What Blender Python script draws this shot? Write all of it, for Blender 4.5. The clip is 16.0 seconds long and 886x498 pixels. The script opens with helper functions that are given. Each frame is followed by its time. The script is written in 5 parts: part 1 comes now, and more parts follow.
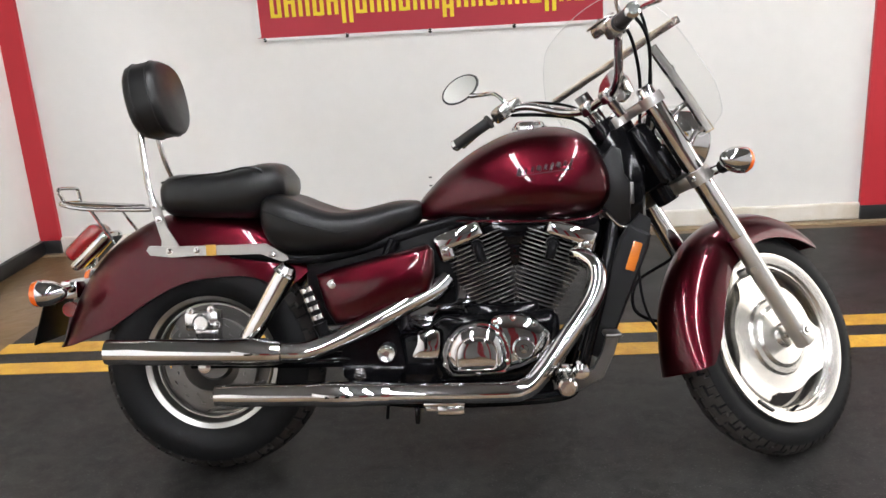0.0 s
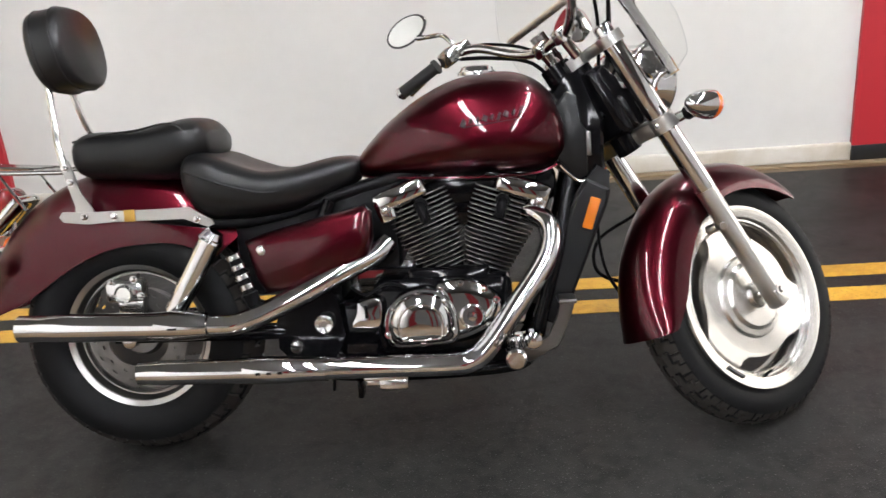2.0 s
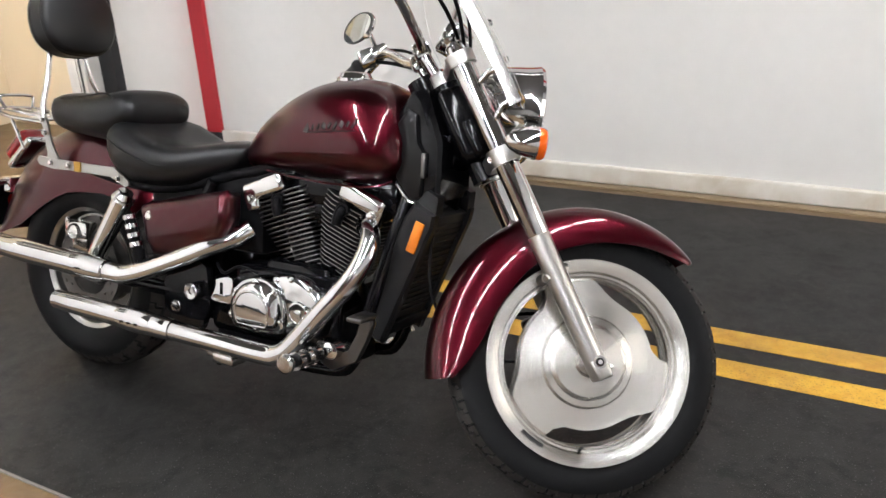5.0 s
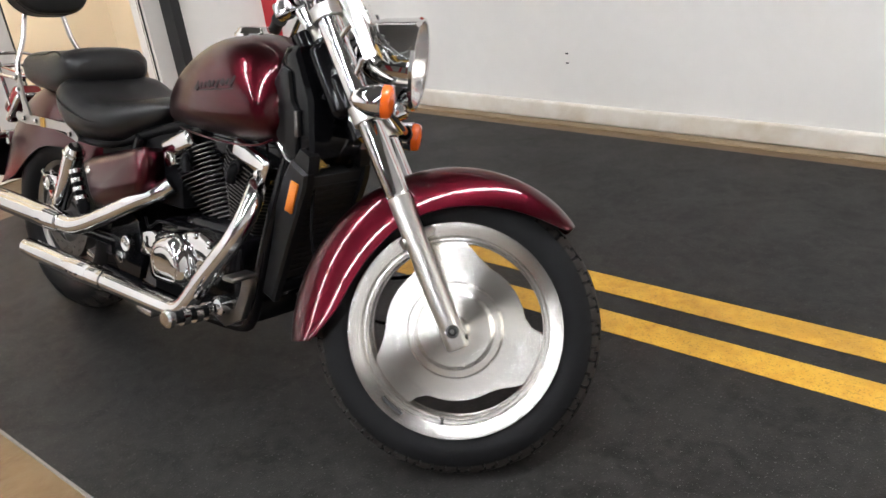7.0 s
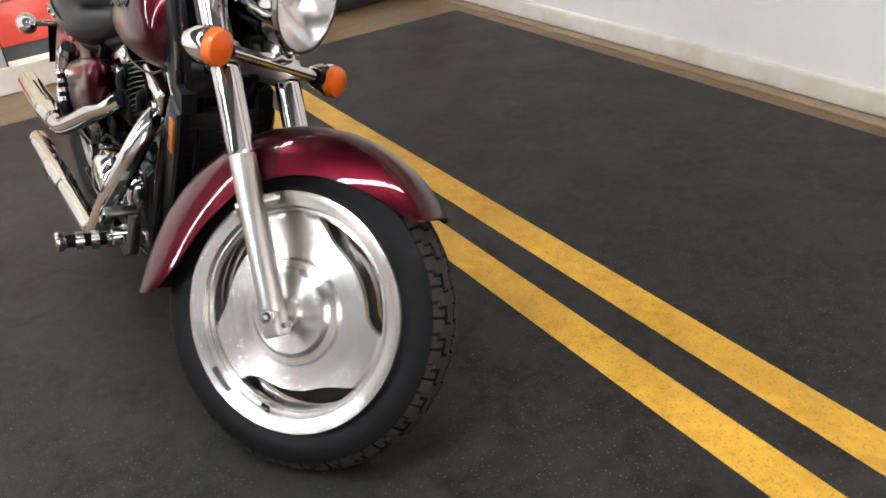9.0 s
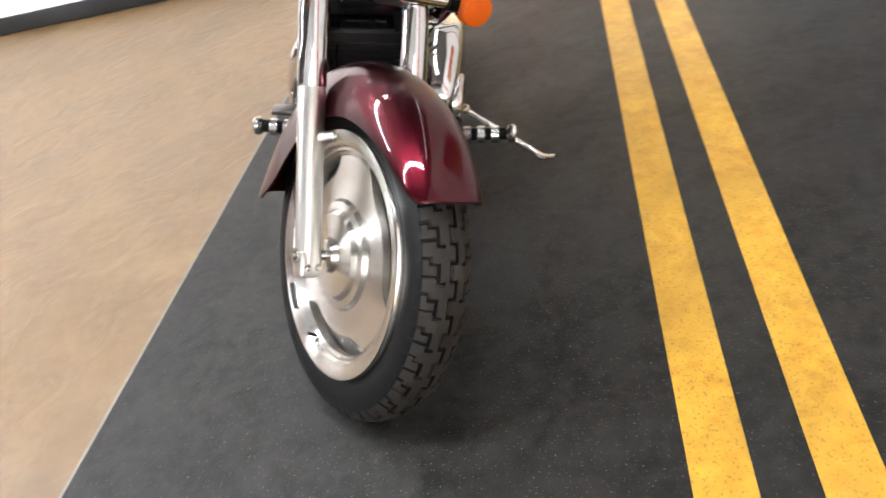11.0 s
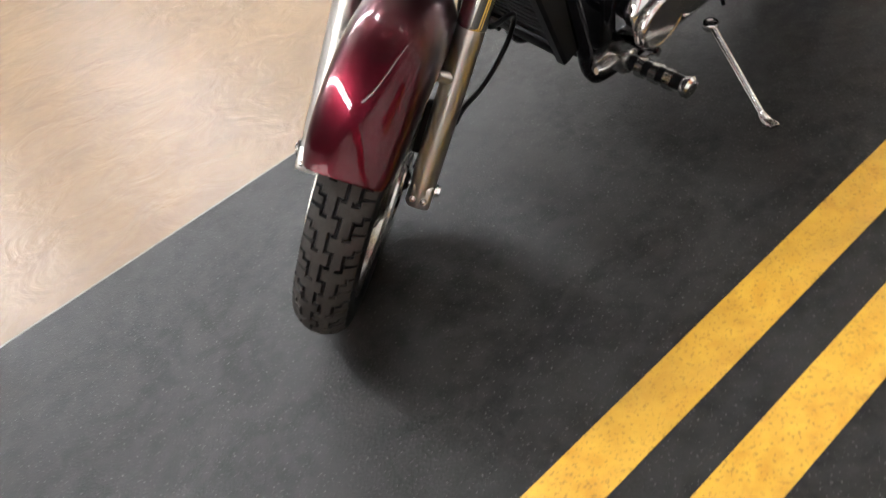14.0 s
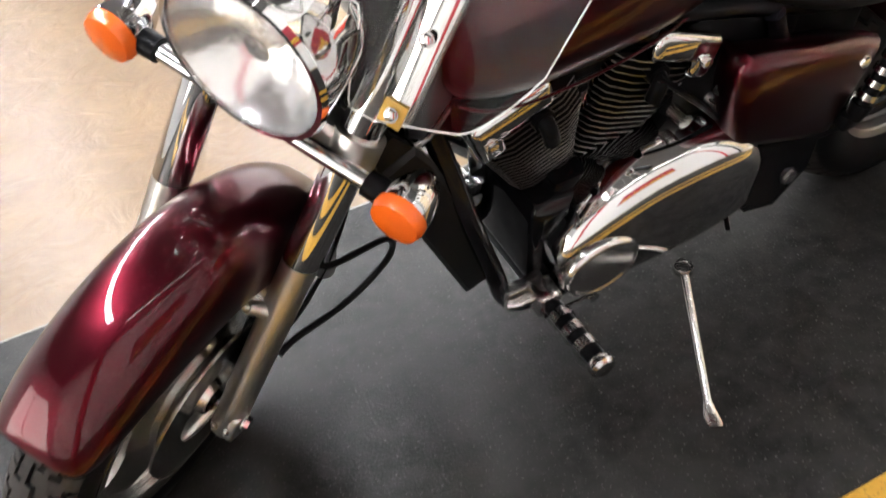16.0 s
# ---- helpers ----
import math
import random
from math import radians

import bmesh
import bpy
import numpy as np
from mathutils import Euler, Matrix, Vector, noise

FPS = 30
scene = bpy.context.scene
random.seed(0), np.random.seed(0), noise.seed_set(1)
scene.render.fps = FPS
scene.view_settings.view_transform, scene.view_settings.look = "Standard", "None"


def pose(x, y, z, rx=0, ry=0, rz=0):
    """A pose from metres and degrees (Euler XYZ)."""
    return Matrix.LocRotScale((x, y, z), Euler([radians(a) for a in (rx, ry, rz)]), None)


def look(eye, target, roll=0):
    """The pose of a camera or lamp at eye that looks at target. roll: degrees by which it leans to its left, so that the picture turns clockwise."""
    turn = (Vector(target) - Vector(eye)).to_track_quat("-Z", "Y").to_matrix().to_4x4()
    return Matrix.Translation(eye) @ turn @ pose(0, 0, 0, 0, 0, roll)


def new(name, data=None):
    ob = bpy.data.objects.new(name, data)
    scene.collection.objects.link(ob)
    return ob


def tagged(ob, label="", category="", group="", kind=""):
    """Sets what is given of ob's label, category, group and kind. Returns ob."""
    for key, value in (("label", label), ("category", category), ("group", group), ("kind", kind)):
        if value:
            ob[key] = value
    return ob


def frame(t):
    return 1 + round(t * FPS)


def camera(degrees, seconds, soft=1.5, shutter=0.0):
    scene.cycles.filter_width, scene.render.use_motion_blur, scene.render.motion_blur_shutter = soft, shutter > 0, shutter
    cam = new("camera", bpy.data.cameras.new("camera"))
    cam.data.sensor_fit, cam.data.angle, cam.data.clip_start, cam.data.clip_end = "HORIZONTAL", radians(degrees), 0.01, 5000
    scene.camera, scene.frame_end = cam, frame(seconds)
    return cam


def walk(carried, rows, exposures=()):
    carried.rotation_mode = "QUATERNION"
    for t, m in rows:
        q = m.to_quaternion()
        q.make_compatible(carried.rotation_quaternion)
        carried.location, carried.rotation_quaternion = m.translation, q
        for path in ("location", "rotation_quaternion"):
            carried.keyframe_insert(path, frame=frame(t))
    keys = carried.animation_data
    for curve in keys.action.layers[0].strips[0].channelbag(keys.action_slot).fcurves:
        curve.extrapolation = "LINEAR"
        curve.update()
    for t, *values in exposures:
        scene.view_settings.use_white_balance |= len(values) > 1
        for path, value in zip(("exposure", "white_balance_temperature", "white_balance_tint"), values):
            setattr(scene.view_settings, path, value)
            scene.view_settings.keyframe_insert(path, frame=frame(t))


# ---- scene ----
# ---------------------------------------------------------------- camera
SOFT, SHUTTER = 1.5, 0.35
EXPOSURES = [(0.0, 0.12), (4.2, 0.07), (6.3, 0.04), (8.7, 0.04), (10.8, 0.68), (13.0, 0.58), (15.0, 0.84), (16.0, 0.90)]
cam = camera(54.89, 16.0, SOFT, SHUTTER)
PATH = [
    (0, pose(0.8472, -2.3865, 1.3406, 72.925, 3.407, 3.005)),
    (0.5, pose(0.8673, -2.3819, 1.3378, 72.265, 3.290, 2.683)),
    (1, pose(0.8837, -2.3740, 1.3404, 71.340, 3.219, 2.508)),
    (1.5, pose(0.9175, -2.3094, 1.3236, 70.368, 4.117, 2.355)),
    (2, pose(0.9907, -2.1712, 1.3110, 69.065, 4.539, 2.702)),
    (2.5, pose(1.2163, -2.1480, 1.3166, 68.309, 3.506, 5.012)),
    (3, pose(1.4659, -2.1345, 1.3318, 68.671, 3.100, 8.316)),
    (3.5, pose(1.6017, -2.0110, 1.3359, 68.294, 3.249, 9.833)),
    (4, pose(1.7864, -1.9280, 1.3264, 68.045, 3.368, 12.435)),
    (4.2, pose(1.8855, -1.9163, 1.3373, 68.376, 3.418, 16.276)),
    (6.3, look((2.685, -1.448, 1.344), (1.504, -0.061, 0.517), -5.3)),
    (6.5, look((2.721, -1.431, 1.339), (1.525, -0.06, 0.507), -6.0)),
    (7, look((2.796, -1.284, 1.307), (1.55, 0.034, 0.466), -7.6)),
    (7.5, look((2.867, -1.088, 1.305), (1.557, 0.145, 0.433), -8.7)),
    (8, look((3.053, -0.913, 1.316), (1.593, 0.13, 0.433), -7.2)),
    (8.5, look((3.124, -0.723, 1.283), (1.612, 0.209, 0.363), -7.5)),
    (8.7, look((3.105, -0.616, 1.263), (1.585, 0.274, 0.316), -7.4)),
    (10.8, pose(3.0275, 0.4009, 1.2138, 56.383, 11.877, 90.099)),
    (11, pose(2.9942, 0.4796, 1.1948, 56.335, 12.800, 95.244)),
    (11.5, pose(2.9349, 0.7391, 1.2265, 53.897, 14.327, 106.619)),
    (12, pose(2.8159, 0.8812, 1.2120, 53.054, 15.707, 111.033)),
    (12.5, pose(2.6258, 1.0152, 1.2061, 49.842, 15.073, 114.673)),
    (13, pose(2.4855, 1.1674, 1.1863, 50.118, 17.755, 126.331)),
    (13.5, pose(2.3732, 1.2893, 1.2003, 49.096, 16.704, 134.423)),
    (14, pose(2.2319, 1.2503, 1.1945, 49.411, 14.117, 138.753)),
    (14.5, pose(2.0483, 1.1521, 1.1919, 49.119, 10.200, 142.555)),
    (15, pose(1.8673, 1.1530, 1.2118, 48.542, 7.164, 148.619)),
    (15.5, pose(1.6737, 1.1868, 1.2461, 50.028, 6.626, 152.718)),
    (16, pose(1.5436, 1.0759, 1.2394, 51.791, 7.227, 153.644)),
]
walk(cam, PATH, EXPOSURES)

WORLD_LIGHT = 0.02
world = bpy.data.worlds.new("room_air")
scene.world = world
world.use_nodes = True
world.node_tree.nodes["Background"].inputs[0].default_value = (0.95, 0.97, 1.0, 1)
world.node_tree.nodes["Background"].inputs[1].default_value = WORLD_LIGHT


# ---------------------------------------------------------------- materials
def material(name, colour, rough=0.5, metal=0.0, coat=0.0, vary=0.0, vary_scale=6.0, bump=0.0, bump_scale=200.0,
             grain=0.0, grain_scale=60.0, rough_vary=0.0, transmission=0.0, ior=1.45, spec=0.5, stretch=(1, 1, 1)):
    m = bpy.data.materials.new(name)
    m.use_nodes = True
    nt = m.node_tree
    b = nt.nodes["Principled BSDF"]
    b.inputs["Base Color"].default_value = (*colour, 1)
    b.inputs["Roughness"].default_value = rough
    b.inputs["Metallic"].default_value = metal
    b.inputs["Coat Weight"].default_value = coat
    b.inputs["Coat Roughness"].default_value = 0.03
    b.inputs["Transmission Weight"].default_value = transmission
    b.inputs["IOR"].default_value = ior
    b.inputs["Specular IOR Level"].default_value = spec
    tc = nt.nodes.new("ShaderNodeTexCoord")
    mp = nt.nodes.new("ShaderNodeMapping")
    mp.inputs["Scale"].default_value = stretch
    nt.links.new(tc.outputs["Object"], mp.inputs["Vector"])

    def noise_tex(scale, detail=4.0):
        n = nt.nodes.new("ShaderNodeTexNoise")
        n.inputs["Scale"].default_value = scale
        n.inputs["Detail"].default_value = detail
        nt.links.new(mp.outputs[0], n.inputs["Vector"])
        return n

    if vary or grain:
        n1, n2 = noise_tex(vary_scale), noise_tex(grain_scale, 6.0)
        mix = nt.nodes.new("ShaderNodeMath")
        mix.operation = "MULTIPLY_ADD"
        nt.links.new(n1.outputs["Fac"], mix.inputs[0])
        mix.inputs[1].default_value = vary * 2
        mix.inputs[2].default_value = 1 - vary - grain
        add = nt.nodes.new("ShaderNodeMath")
        add.operation = "MULTIPLY_ADD"
        nt.links.new(n2.outputs["Fac"], add.inputs[0])
        add.inputs[1].default_value = grain * 2
        nt.links.new(mix.outputs[0], add.inputs[2])
        sc = nt.nodes.new("ShaderNodeVectorMath")
        sc.operation = "SCALE"
        sc.inputs[0].default_value = colour
        nt.links.new(add.outputs[0], sc.inputs["Scale"])
        nt.links.new(sc.outputs[0], b.inputs["Base Color"])
    if rough_vary:
        n3 = noise_tex(vary_scale * 1.7)
        mr = nt.nodes.new("ShaderNodeMath")
        mr.operation = "MULTIPLY_ADD"
        nt.links.new(n3.outputs["Fac"], mr.inputs[0])
        mr.inputs[1].default_value = rough_vary * 2
        mr.inputs[2].default_value = max(rough - rough_vary, 0.01)
        nt.links.new(mr.outputs[0], b.inputs["Roughness"])
    if bump:
        n4 = noise_tex(bump_scale, 5.0)
        bp = nt.nodes.new("ShaderNodeBump")
        bp.inputs["Strength"].default_value = bump
        bp.inputs["Distance"].default_value = 0.002
        nt.links.new(n4.outputs["Fac"], bp.inputs["Height"])
        nt.links.new(bp.outputs[0], b.inputs["Normal"])
    return m


def glow(name, colour, strength):
    m = bpy.data.materials.new(name)
    m.use_nodes = True
    b = m.node_tree.nodes["Principled BSDF"]
    b.inputs["Base Color"].default_value = (*colour, 1)
    b.inputs["Emission Color"].default_value = (*colour, 1)
    b.inputs["Emission Strength"].default_value = strength
    return m


def thin_glass(name, tint, share, rough, bump=0.0, bump_scale=60.0):
    """A thin clear sheet: mostly see-through, with a little gloss."""
    m = bpy.data.materials.new(name)
    m.use_nodes = True
    nt = m.node_tree
    nt.nodes.remove(nt.nodes["Principled BSDF"])
    clear, gloss, mixed = nt.nodes.new("ShaderNodeBsdfTransparent"), nt.nodes.new("ShaderNodeBsdfAnisotropic"), nt.nodes.new("ShaderNodeMixShader")
    clear.inputs["Color"].default_value = (*tint, 1)
    gloss.inputs["Roughness"].default_value = rough
    mixed.inputs[0].default_value = share
    nt.links.new(clear.outputs[0], mixed.inputs[1])
    nt.links.new(gloss.outputs[0], mixed.inputs[2])
    nt.links.new(mixed.outputs[0], nt.nodes["Material Output"].inputs[0])
    if bump:
        tc, nz, bp = nt.nodes.new("ShaderNodeTexCoord"), nt.nodes.new("ShaderNodeTexNoise"), nt.nodes.new("ShaderNodeBump")
        nz.inputs["Scale"].default_value = bump_scale
        bp.inputs["Strength"].default_value, bp.inputs["Distance"].default_value = bump, 0.002
        nt.links.new(tc.outputs["Object"], nz.inputs["Vector"])
        nt.links.new(nz.outputs["Fac"], bp.inputs["Height"])
        nt.links.new(bp.outputs[0], gloss.inputs["Normal"])
    return m


M_PAINT = material("burgundy_candy_paint", (0.048, 0.0011, 0.0050), 0.30, 0.96, coat=0.54, vary=0.06, vary_scale=3, grain=0.14, grain_scale=900)
M_CHROME = material("polished_chrome", (0.62, 0.62, 0.62), 0.035, 1.0, rough_vary=0.025, vary_scale=9)
M_CHROME_DULL = material("worn_chrome", (0.58, 0.57, 0.56), 0.16, 1.0, rough_vary=0.07, vary_scale=14, vary=0.05)
M_ALU = material("machined_aluminium", (0.80, 0.79, 0.77), 0.24, 1.0, rough_vary=0.06, vary_scale=20, grain=0.04, grain_scale=300)
M_FORK = material("brushed_fork_alloy", (0.54, 0.53, 0.505), 0.32, 1.0, rough_vary=0.06, vary_scale=10, grain=0.05, grain_scale=250)
M_VINYL = material("black_seat_vinyl", (0.005, 0.005, 0.0055), 0.34, spec=0.36, bump=0.25, bump_scale=420, rough_vary=0.06, vary_scale=8)
M_RUBBER = material("tyre_rubber", (0.0042, 0.0042, 0.0047), 0.50, spec=0.14, vary=0.25, vary_scale=12, grain=0.2, grain_scale=160, bump=0.15, bump_scale=350)
M_TREAD = material("worn_tread_rubber", (0.022, 0.019, 0.017), 0.82, spec=0.25, vary=0.25, vary_scale=14, grain=0.25, grain_scale=200, bump=0.25, bump_scale=300)
M_BLACK = material("gloss_black_enamel", (0.0032, 0.0032, 0.0038), 0.10, spec=0.2, rough_vary=0.08, vary_scale=12)
M_SATIN = material("satin_black_plastic", (0.0045, 0.0045, 0.005), 0.30, spec=0.06, bump=0.1, bump_scale=600, rough_vary=0.06)
M_FIN = material("black_fin_enamel", (0.0045, 0.0045, 0.005), 0.35, spec=0.12)
M_FINEDGE = material("bare_fin_edge", (0.17, 0.166, 0.162), 0.38, 1.0)
M_AMBER = material("amber_lens_plastic", (0.66, 0.105, 0.008), 0.12, coat=0.6, vary=0.1, vary_scale=40, bump=0.4, bump_scale=260)
M_REFLECT = material("amber_reflector", (0.46, 0.125, 0.008), 0.15, coat=0.5, bump=0.5, bump_scale=500, grain=0.1, grain_scale=500)
# pale colour stands for the light that the acrylic's rim catches
M_EDGE_BRIGHT = material("bright_acrylic_rim", (0.92, 0.92, 0.90), 0.25, transmission=0.35)
# rear wheel alloy: the mudguard's shade is put into this dark colour
M_CAST_SHADED = material("shaded_cast_alloy", (0.13, 0.125, 0.12), 0.36, 0.9, rough_vary=0.06, vary_scale=15, grain=0.08, grain_scale=200)
M_STEEL = material("dull_brake_steel", (0.15, 0.145, 0.14), 0.34, 1.0, rough_vary=0.08, vary_scale=20, grain=0.1, grain_scale=200)
M_LIP = material("grey_rim_lip_alloy", (0.40, 0.39, 0.37), 0.30, 1.0, rough_vary=0.06, vary_scale=18, grain=0.06, grain_scale=260)
M_SHROUD = material("black_moulded_plastic", (0.004, 0.004, 0.0045), 0.36, spec=0.28, bump=0.1, bump_scale=600, rough_vary=0.06)
M_COUNTER = material("bright_red_laminate", (0.72, 0.085, 0.06), 0.22, coat=0.4, vary=0.06, vary_scale=2)
M_RED = material("red_lens_plastic", (0.17, 0.005, 0.006), 0.12, coat=0.6, bump=0.3, bump_scale=260)
M_CLEAR = thin_glass("clear_acrylic", (0.985, 0.985, 0.98), 0.018, 0.04)
M_GLASS = material("clear_glass", (1, 1, 1), 0.02, transmission=1.0, ior=1.3)
M_MIRROR = material("mirror_glass", (0.50, 0.51, 0.49), 0.01, 1.0)
M_DARKCORE = material("radiator_core", (0.005, 0.005, 0.0055), 0.6, grain=0.3, grain_scale=300)
M_WALL = material("white_painted_plaster", (0.78, 0.765, 0.735), 0.62, vary=0.05, vary_scale=1.3, grain=0.03, grain_scale=14, bump=0.5, bump_scale=9)
M_REDWALL = material("red_wall_paint", (0.44, 0.020, 0.030), 0.45, vary=0.08, vary_scale=2.5, bump=0.15, bump_scale=30)
M_BASE = material("black_vinyl_base", (0.012, 0.012, 0.013), 0.4, rough_vary=0.08)
M_CEIL = material("grey_ceiling", (0.12, 0.119, 0.117), 0.8, vary=0.1)
M_FRAMEGREY = material("grey_window_frame", (0.52, 0.50, 0.47), 0.4, vary=0.05)
M_BANNERRED = material("banner_red_vinyl", (0.36, 0.020, 0.035), 0.45, vary=0.05, vary_scale=3)
M_BANNERYEL = material("banner_yellow_print", (0.80, 0.62, 0.03), 0.5)
M_BANNERWHITE = material("banner_white_hem", (0.75, 0.74, 0.72), 0.5)
M_CREAM = material("cream_room_wall", (0.72, 0.60, 0.42), 0.7, vary=0.1, vary_scale=1.5)
M_LOGO = material("dark_badge_enamel", (0.010, 0.003, 0.004), 0.3, spec=0.3)




def floor_material(name, base, dark, light, rough, scale, speck=0.0, speck_scale=300.0, streak=False, bump=0.2, speck_col=(0.35, 0.34, 0.33), speck_at=0.70, stain=None, spec=0.5, mottle=0.0, trowel=0.0, gloss_vary=0.22):
    """Two tones mixed by clouds, with scuffs, small light specks and a fine relief."""
    m = bpy.data.materials.new(name)
    m.use_nodes = True
    nt = m.node_tree
    b = nt.nodes["Principled BSDF"]
    tc = nt.nodes.new("ShaderNodeTexCoord")
    mp = nt.nodes.new("ShaderNodeMapping")
    mp.inputs["Scale"].default_value = (1, 1, 1)
    nt.links.new(tc.outputs["Object"], mp.inputs["Vector"])

    def tex(s, detail, warp=0.0):
        n = nt.nodes.new("ShaderNodeTexNoise")
        n.inputs["Scale"].default_value, n.inputs["Detail"].default_value = s, detail
        n.inputs["Distortion"].default_value = warp
        nt.links.new(mp.outputs[0], n.inputs["Vector"])
        return n

    def ramp(src, lo, hi, ca, cb):
        r = nt.nodes.new("ShaderNodeValToRGB")
        r.color_ramp.elements[0].position, r.color_ramp.elements[1].position = lo, hi
        r.color_ramp.elements[0].color, r.color_ramp.elements[1].color = (*ca, 1), (*cb, 1)
        nt.links.new(src, r.inputs[0])
        return r

    def mix(fac, a, c):
        x = nt.nodes.new("ShaderNodeMix")
        x.data_type = "RGBA"
        nt.links.new(fac, x.inputs["Factor"])
        nt.links.new(a, x.inputs[6])
        nt.links.new(c, x.inputs[7])
        return x.outputs[2]

    clouds = ramp(tex(scale, 5, 0.2).outputs["Fac"], 0.32, 0.70, dark, base)
    blot = ramp(tex(scale * 3.3, 9, 0.2 if streak else 0.3).outputs["Fac"], 0.33 if streak else 0.45, 0.85 if streak else 0.75, (0, 0, 0), (1, 1, 1))
    lightc = nt.nodes.new("ShaderNodeRGB")
    lightc.outputs[0].default_value = (*light, 1)
    part_fac = nt.nodes.new("ShaderNodeMath")
    part_fac.operation = "MULTIPLY"
    part_fac.inputs[1].default_value = 0.55
    nt.links.new(blot.outputs[0], part_fac.inputs[0])
    col = mix(part_fac.outputs[0], clouds.outputs[0], lightc.outputs[0])
    if mottle:
        for m_scale, m_warp in ((28.0, 0.4), (7.0, 1.5)):
            mo = ramp(tex(m_scale, 9, m_warp).outputs["Fac"], 0.42, 0.72, (0, 0, 0), (1, 1, 1))
            mf = nt.nodes.new("ShaderNodeMath")
            mf.operation = "MULTIPLY"
            mf.inputs[1].default_value = mottle
            nt.links.new(mo.outputs[0], mf.inputs[0])
            col = mix(mf.outputs[0], col, lightc.outputs[0])
    if speck:
        sp = ramp(tex(speck_scale, 3).outputs["Fac"], speck_at, speck_at + 0.05, (0, 0, 0), (1, 1, 1))
        sf = nt.nodes.new("ShaderNodeMath")
        sf.operation = "MULTIPLY"
        sf.inputs[1].default_value = speck
        nt.links.new(sp.outputs[0], sf.inputs[0])
        sc = nt.nodes.new("ShaderNodeRGB")
        sc.outputs[0].default_value = (*speck_col, 1)
        col = mix(sf.outputs[0], col, sc.outputs[0])
    if stain:
        for s_scale, lo_, amount in ((1.1, 0.42, 0.5), (4.5, 0.46, 0.55), (15.0, 0.50, 0.2)):
            st = ramp(tex(s_scale, 4, 0.5).outputs["Fac"], lo_, lo_ + 0.30, (0, 0, 0), (1, 1, 1))
            sm = nt.nodes.new("ShaderNodeMath")
            sm.operation = "MULTIPLY"
            sm.inputs[1].default_value = amount
            nt.links.new(st.outputs[0], sm.inputs[0])
            sk = nt.nodes.new("ShaderNodeRGB")
            sk.outputs[0].default_value = (*stain, 1)
            col = mix(sm.outputs[0], col, sk.outputs[0])
    b.inputs["Specular IOR Level"].default_value = spec
    nt.links.new(col, b.inputs["Base Color"])
    rr = nt.nodes.new("ShaderNodeMath")
    rr.operation = "MULTIPLY_ADD"
    nt.links.new(tex(scale * 2.1, 6).outputs["Fac"], rr.inputs[0])
    rr.inputs[1].default_value, rr.inputs[2].default_value = gloss_vary, rough - gloss_vary / 2
    nt.links.new(rr.outputs[0], b.inputs["Roughness"])
    bp = nt.nodes.new("ShaderNodeBump")
    bp.inputs["Strength"].default_value, bp.inputs["Distance"].default_value = bump, 0.002
    nt.links.new(tex(170, 6).outputs["Fac"], bp.inputs["Height"])
    if trowel:
        tb = nt.nodes.new("ShaderNodeBump")
        tb.inputs["Strength"].default_value, tb.inputs["Distance"].default_value = trowel, 0.012
        nt.links.new(tex(7.0, 4, 0.9).outputs["Fac"], tb.inputs["Height"])
        nt.links.new(bp.outputs[0], tb.inputs["Normal"])
        bp = tb
    nt.links.new(bp.outputs[0], b.inputs["Normal"])
    return m


M_CONC = floor_material("beige_concrete", (0.155, 0.092, 0.039), (0.102, 0.057, 0.022), (0.181, 0.116, 0.055), 0.40, 1.6, bump=0.06, trowel=0.48, gloss_vary=0.10, mottle=0.5, spec=0.38, stain=(0.104, 0.062, 0.028))
M_MAT = floor_material("black_rubber_mat", (0.0087, 0.0081, 0.0076), (0.0065, 0.0061, 0.0058), (0.0245, 0.0230, 0.0217), 0.48, 2.2, speck=0.42, speck_scale=170, speck_at=0.64, speck_col=(0.17, 0.165, 0.16), bump=0.45, spec=0.15, mottle=0.8, gloss_vary=0.22)
M_YELLOW = floor_material("worn_yellow_paint", (0.55, 0.285, 0.016), (0.45, 0.215, 0.011), (0.63, 0.365, 0.036), 0.50, 7.0, speck=0.6, speck_scale=150, speck_at=0.585, speck_col=(0.22, 0.12, 0.018), bump=0.4, mottle=0.75, stain=(0.27, 0.145, 0.014))
M_TRIMWHITE = floor_material("dirty_sill_paint", (0.76, 0.73, 0.67), (0.56, 0.49, 0.39), (0.80, 0.78, 0.74), 0.5, 3.0, bump=0.2)
M_DIRT = material("dusty_edge", (0.26, 0.19, 0.12), 0.8, vary=0.3, vary_scale=9, grain=0.2, grain_scale=60, bump=0.4, bump_scale=90)
M_KICK = material("grey_kickboard", (0.10, 0.10, 0.10), 0.5, vary=0.1)
M_TUBE = glow("lit_fluorescent_tube", (0.98, 1.0, 1.05), 138.0)
M_TUBE_OLD = glow("dim_fluorescent_tube", (1.0, 0.98, 0.96), 12.0)
# glow of an added, unseen source in the east that whitens the front wheel
M_EAST_GLOW = glow("added_east_glow", (1.0, 0.97, 0.92), 3.3)
M_VINYLGRIP = material("grip_rubber", (0.015, 0.015, 0.016), 0.55, bump=0.3, bump_scale=300)
M_LENS = thin_glass("ribbed_lens_glass", (0.97, 0.97, 0.97), 0.20, 0.24, 1.0, 75)
M_DIAL = material("dial_face", (0.03, 0.03, 0.03), 0.3)
M_REFL = material("lamp_reflector", (0.92, 0.92, 0.92), 0.20, 0.95, bump=0.5, bump_scale=45, vary=0.12, vary_scale=30)
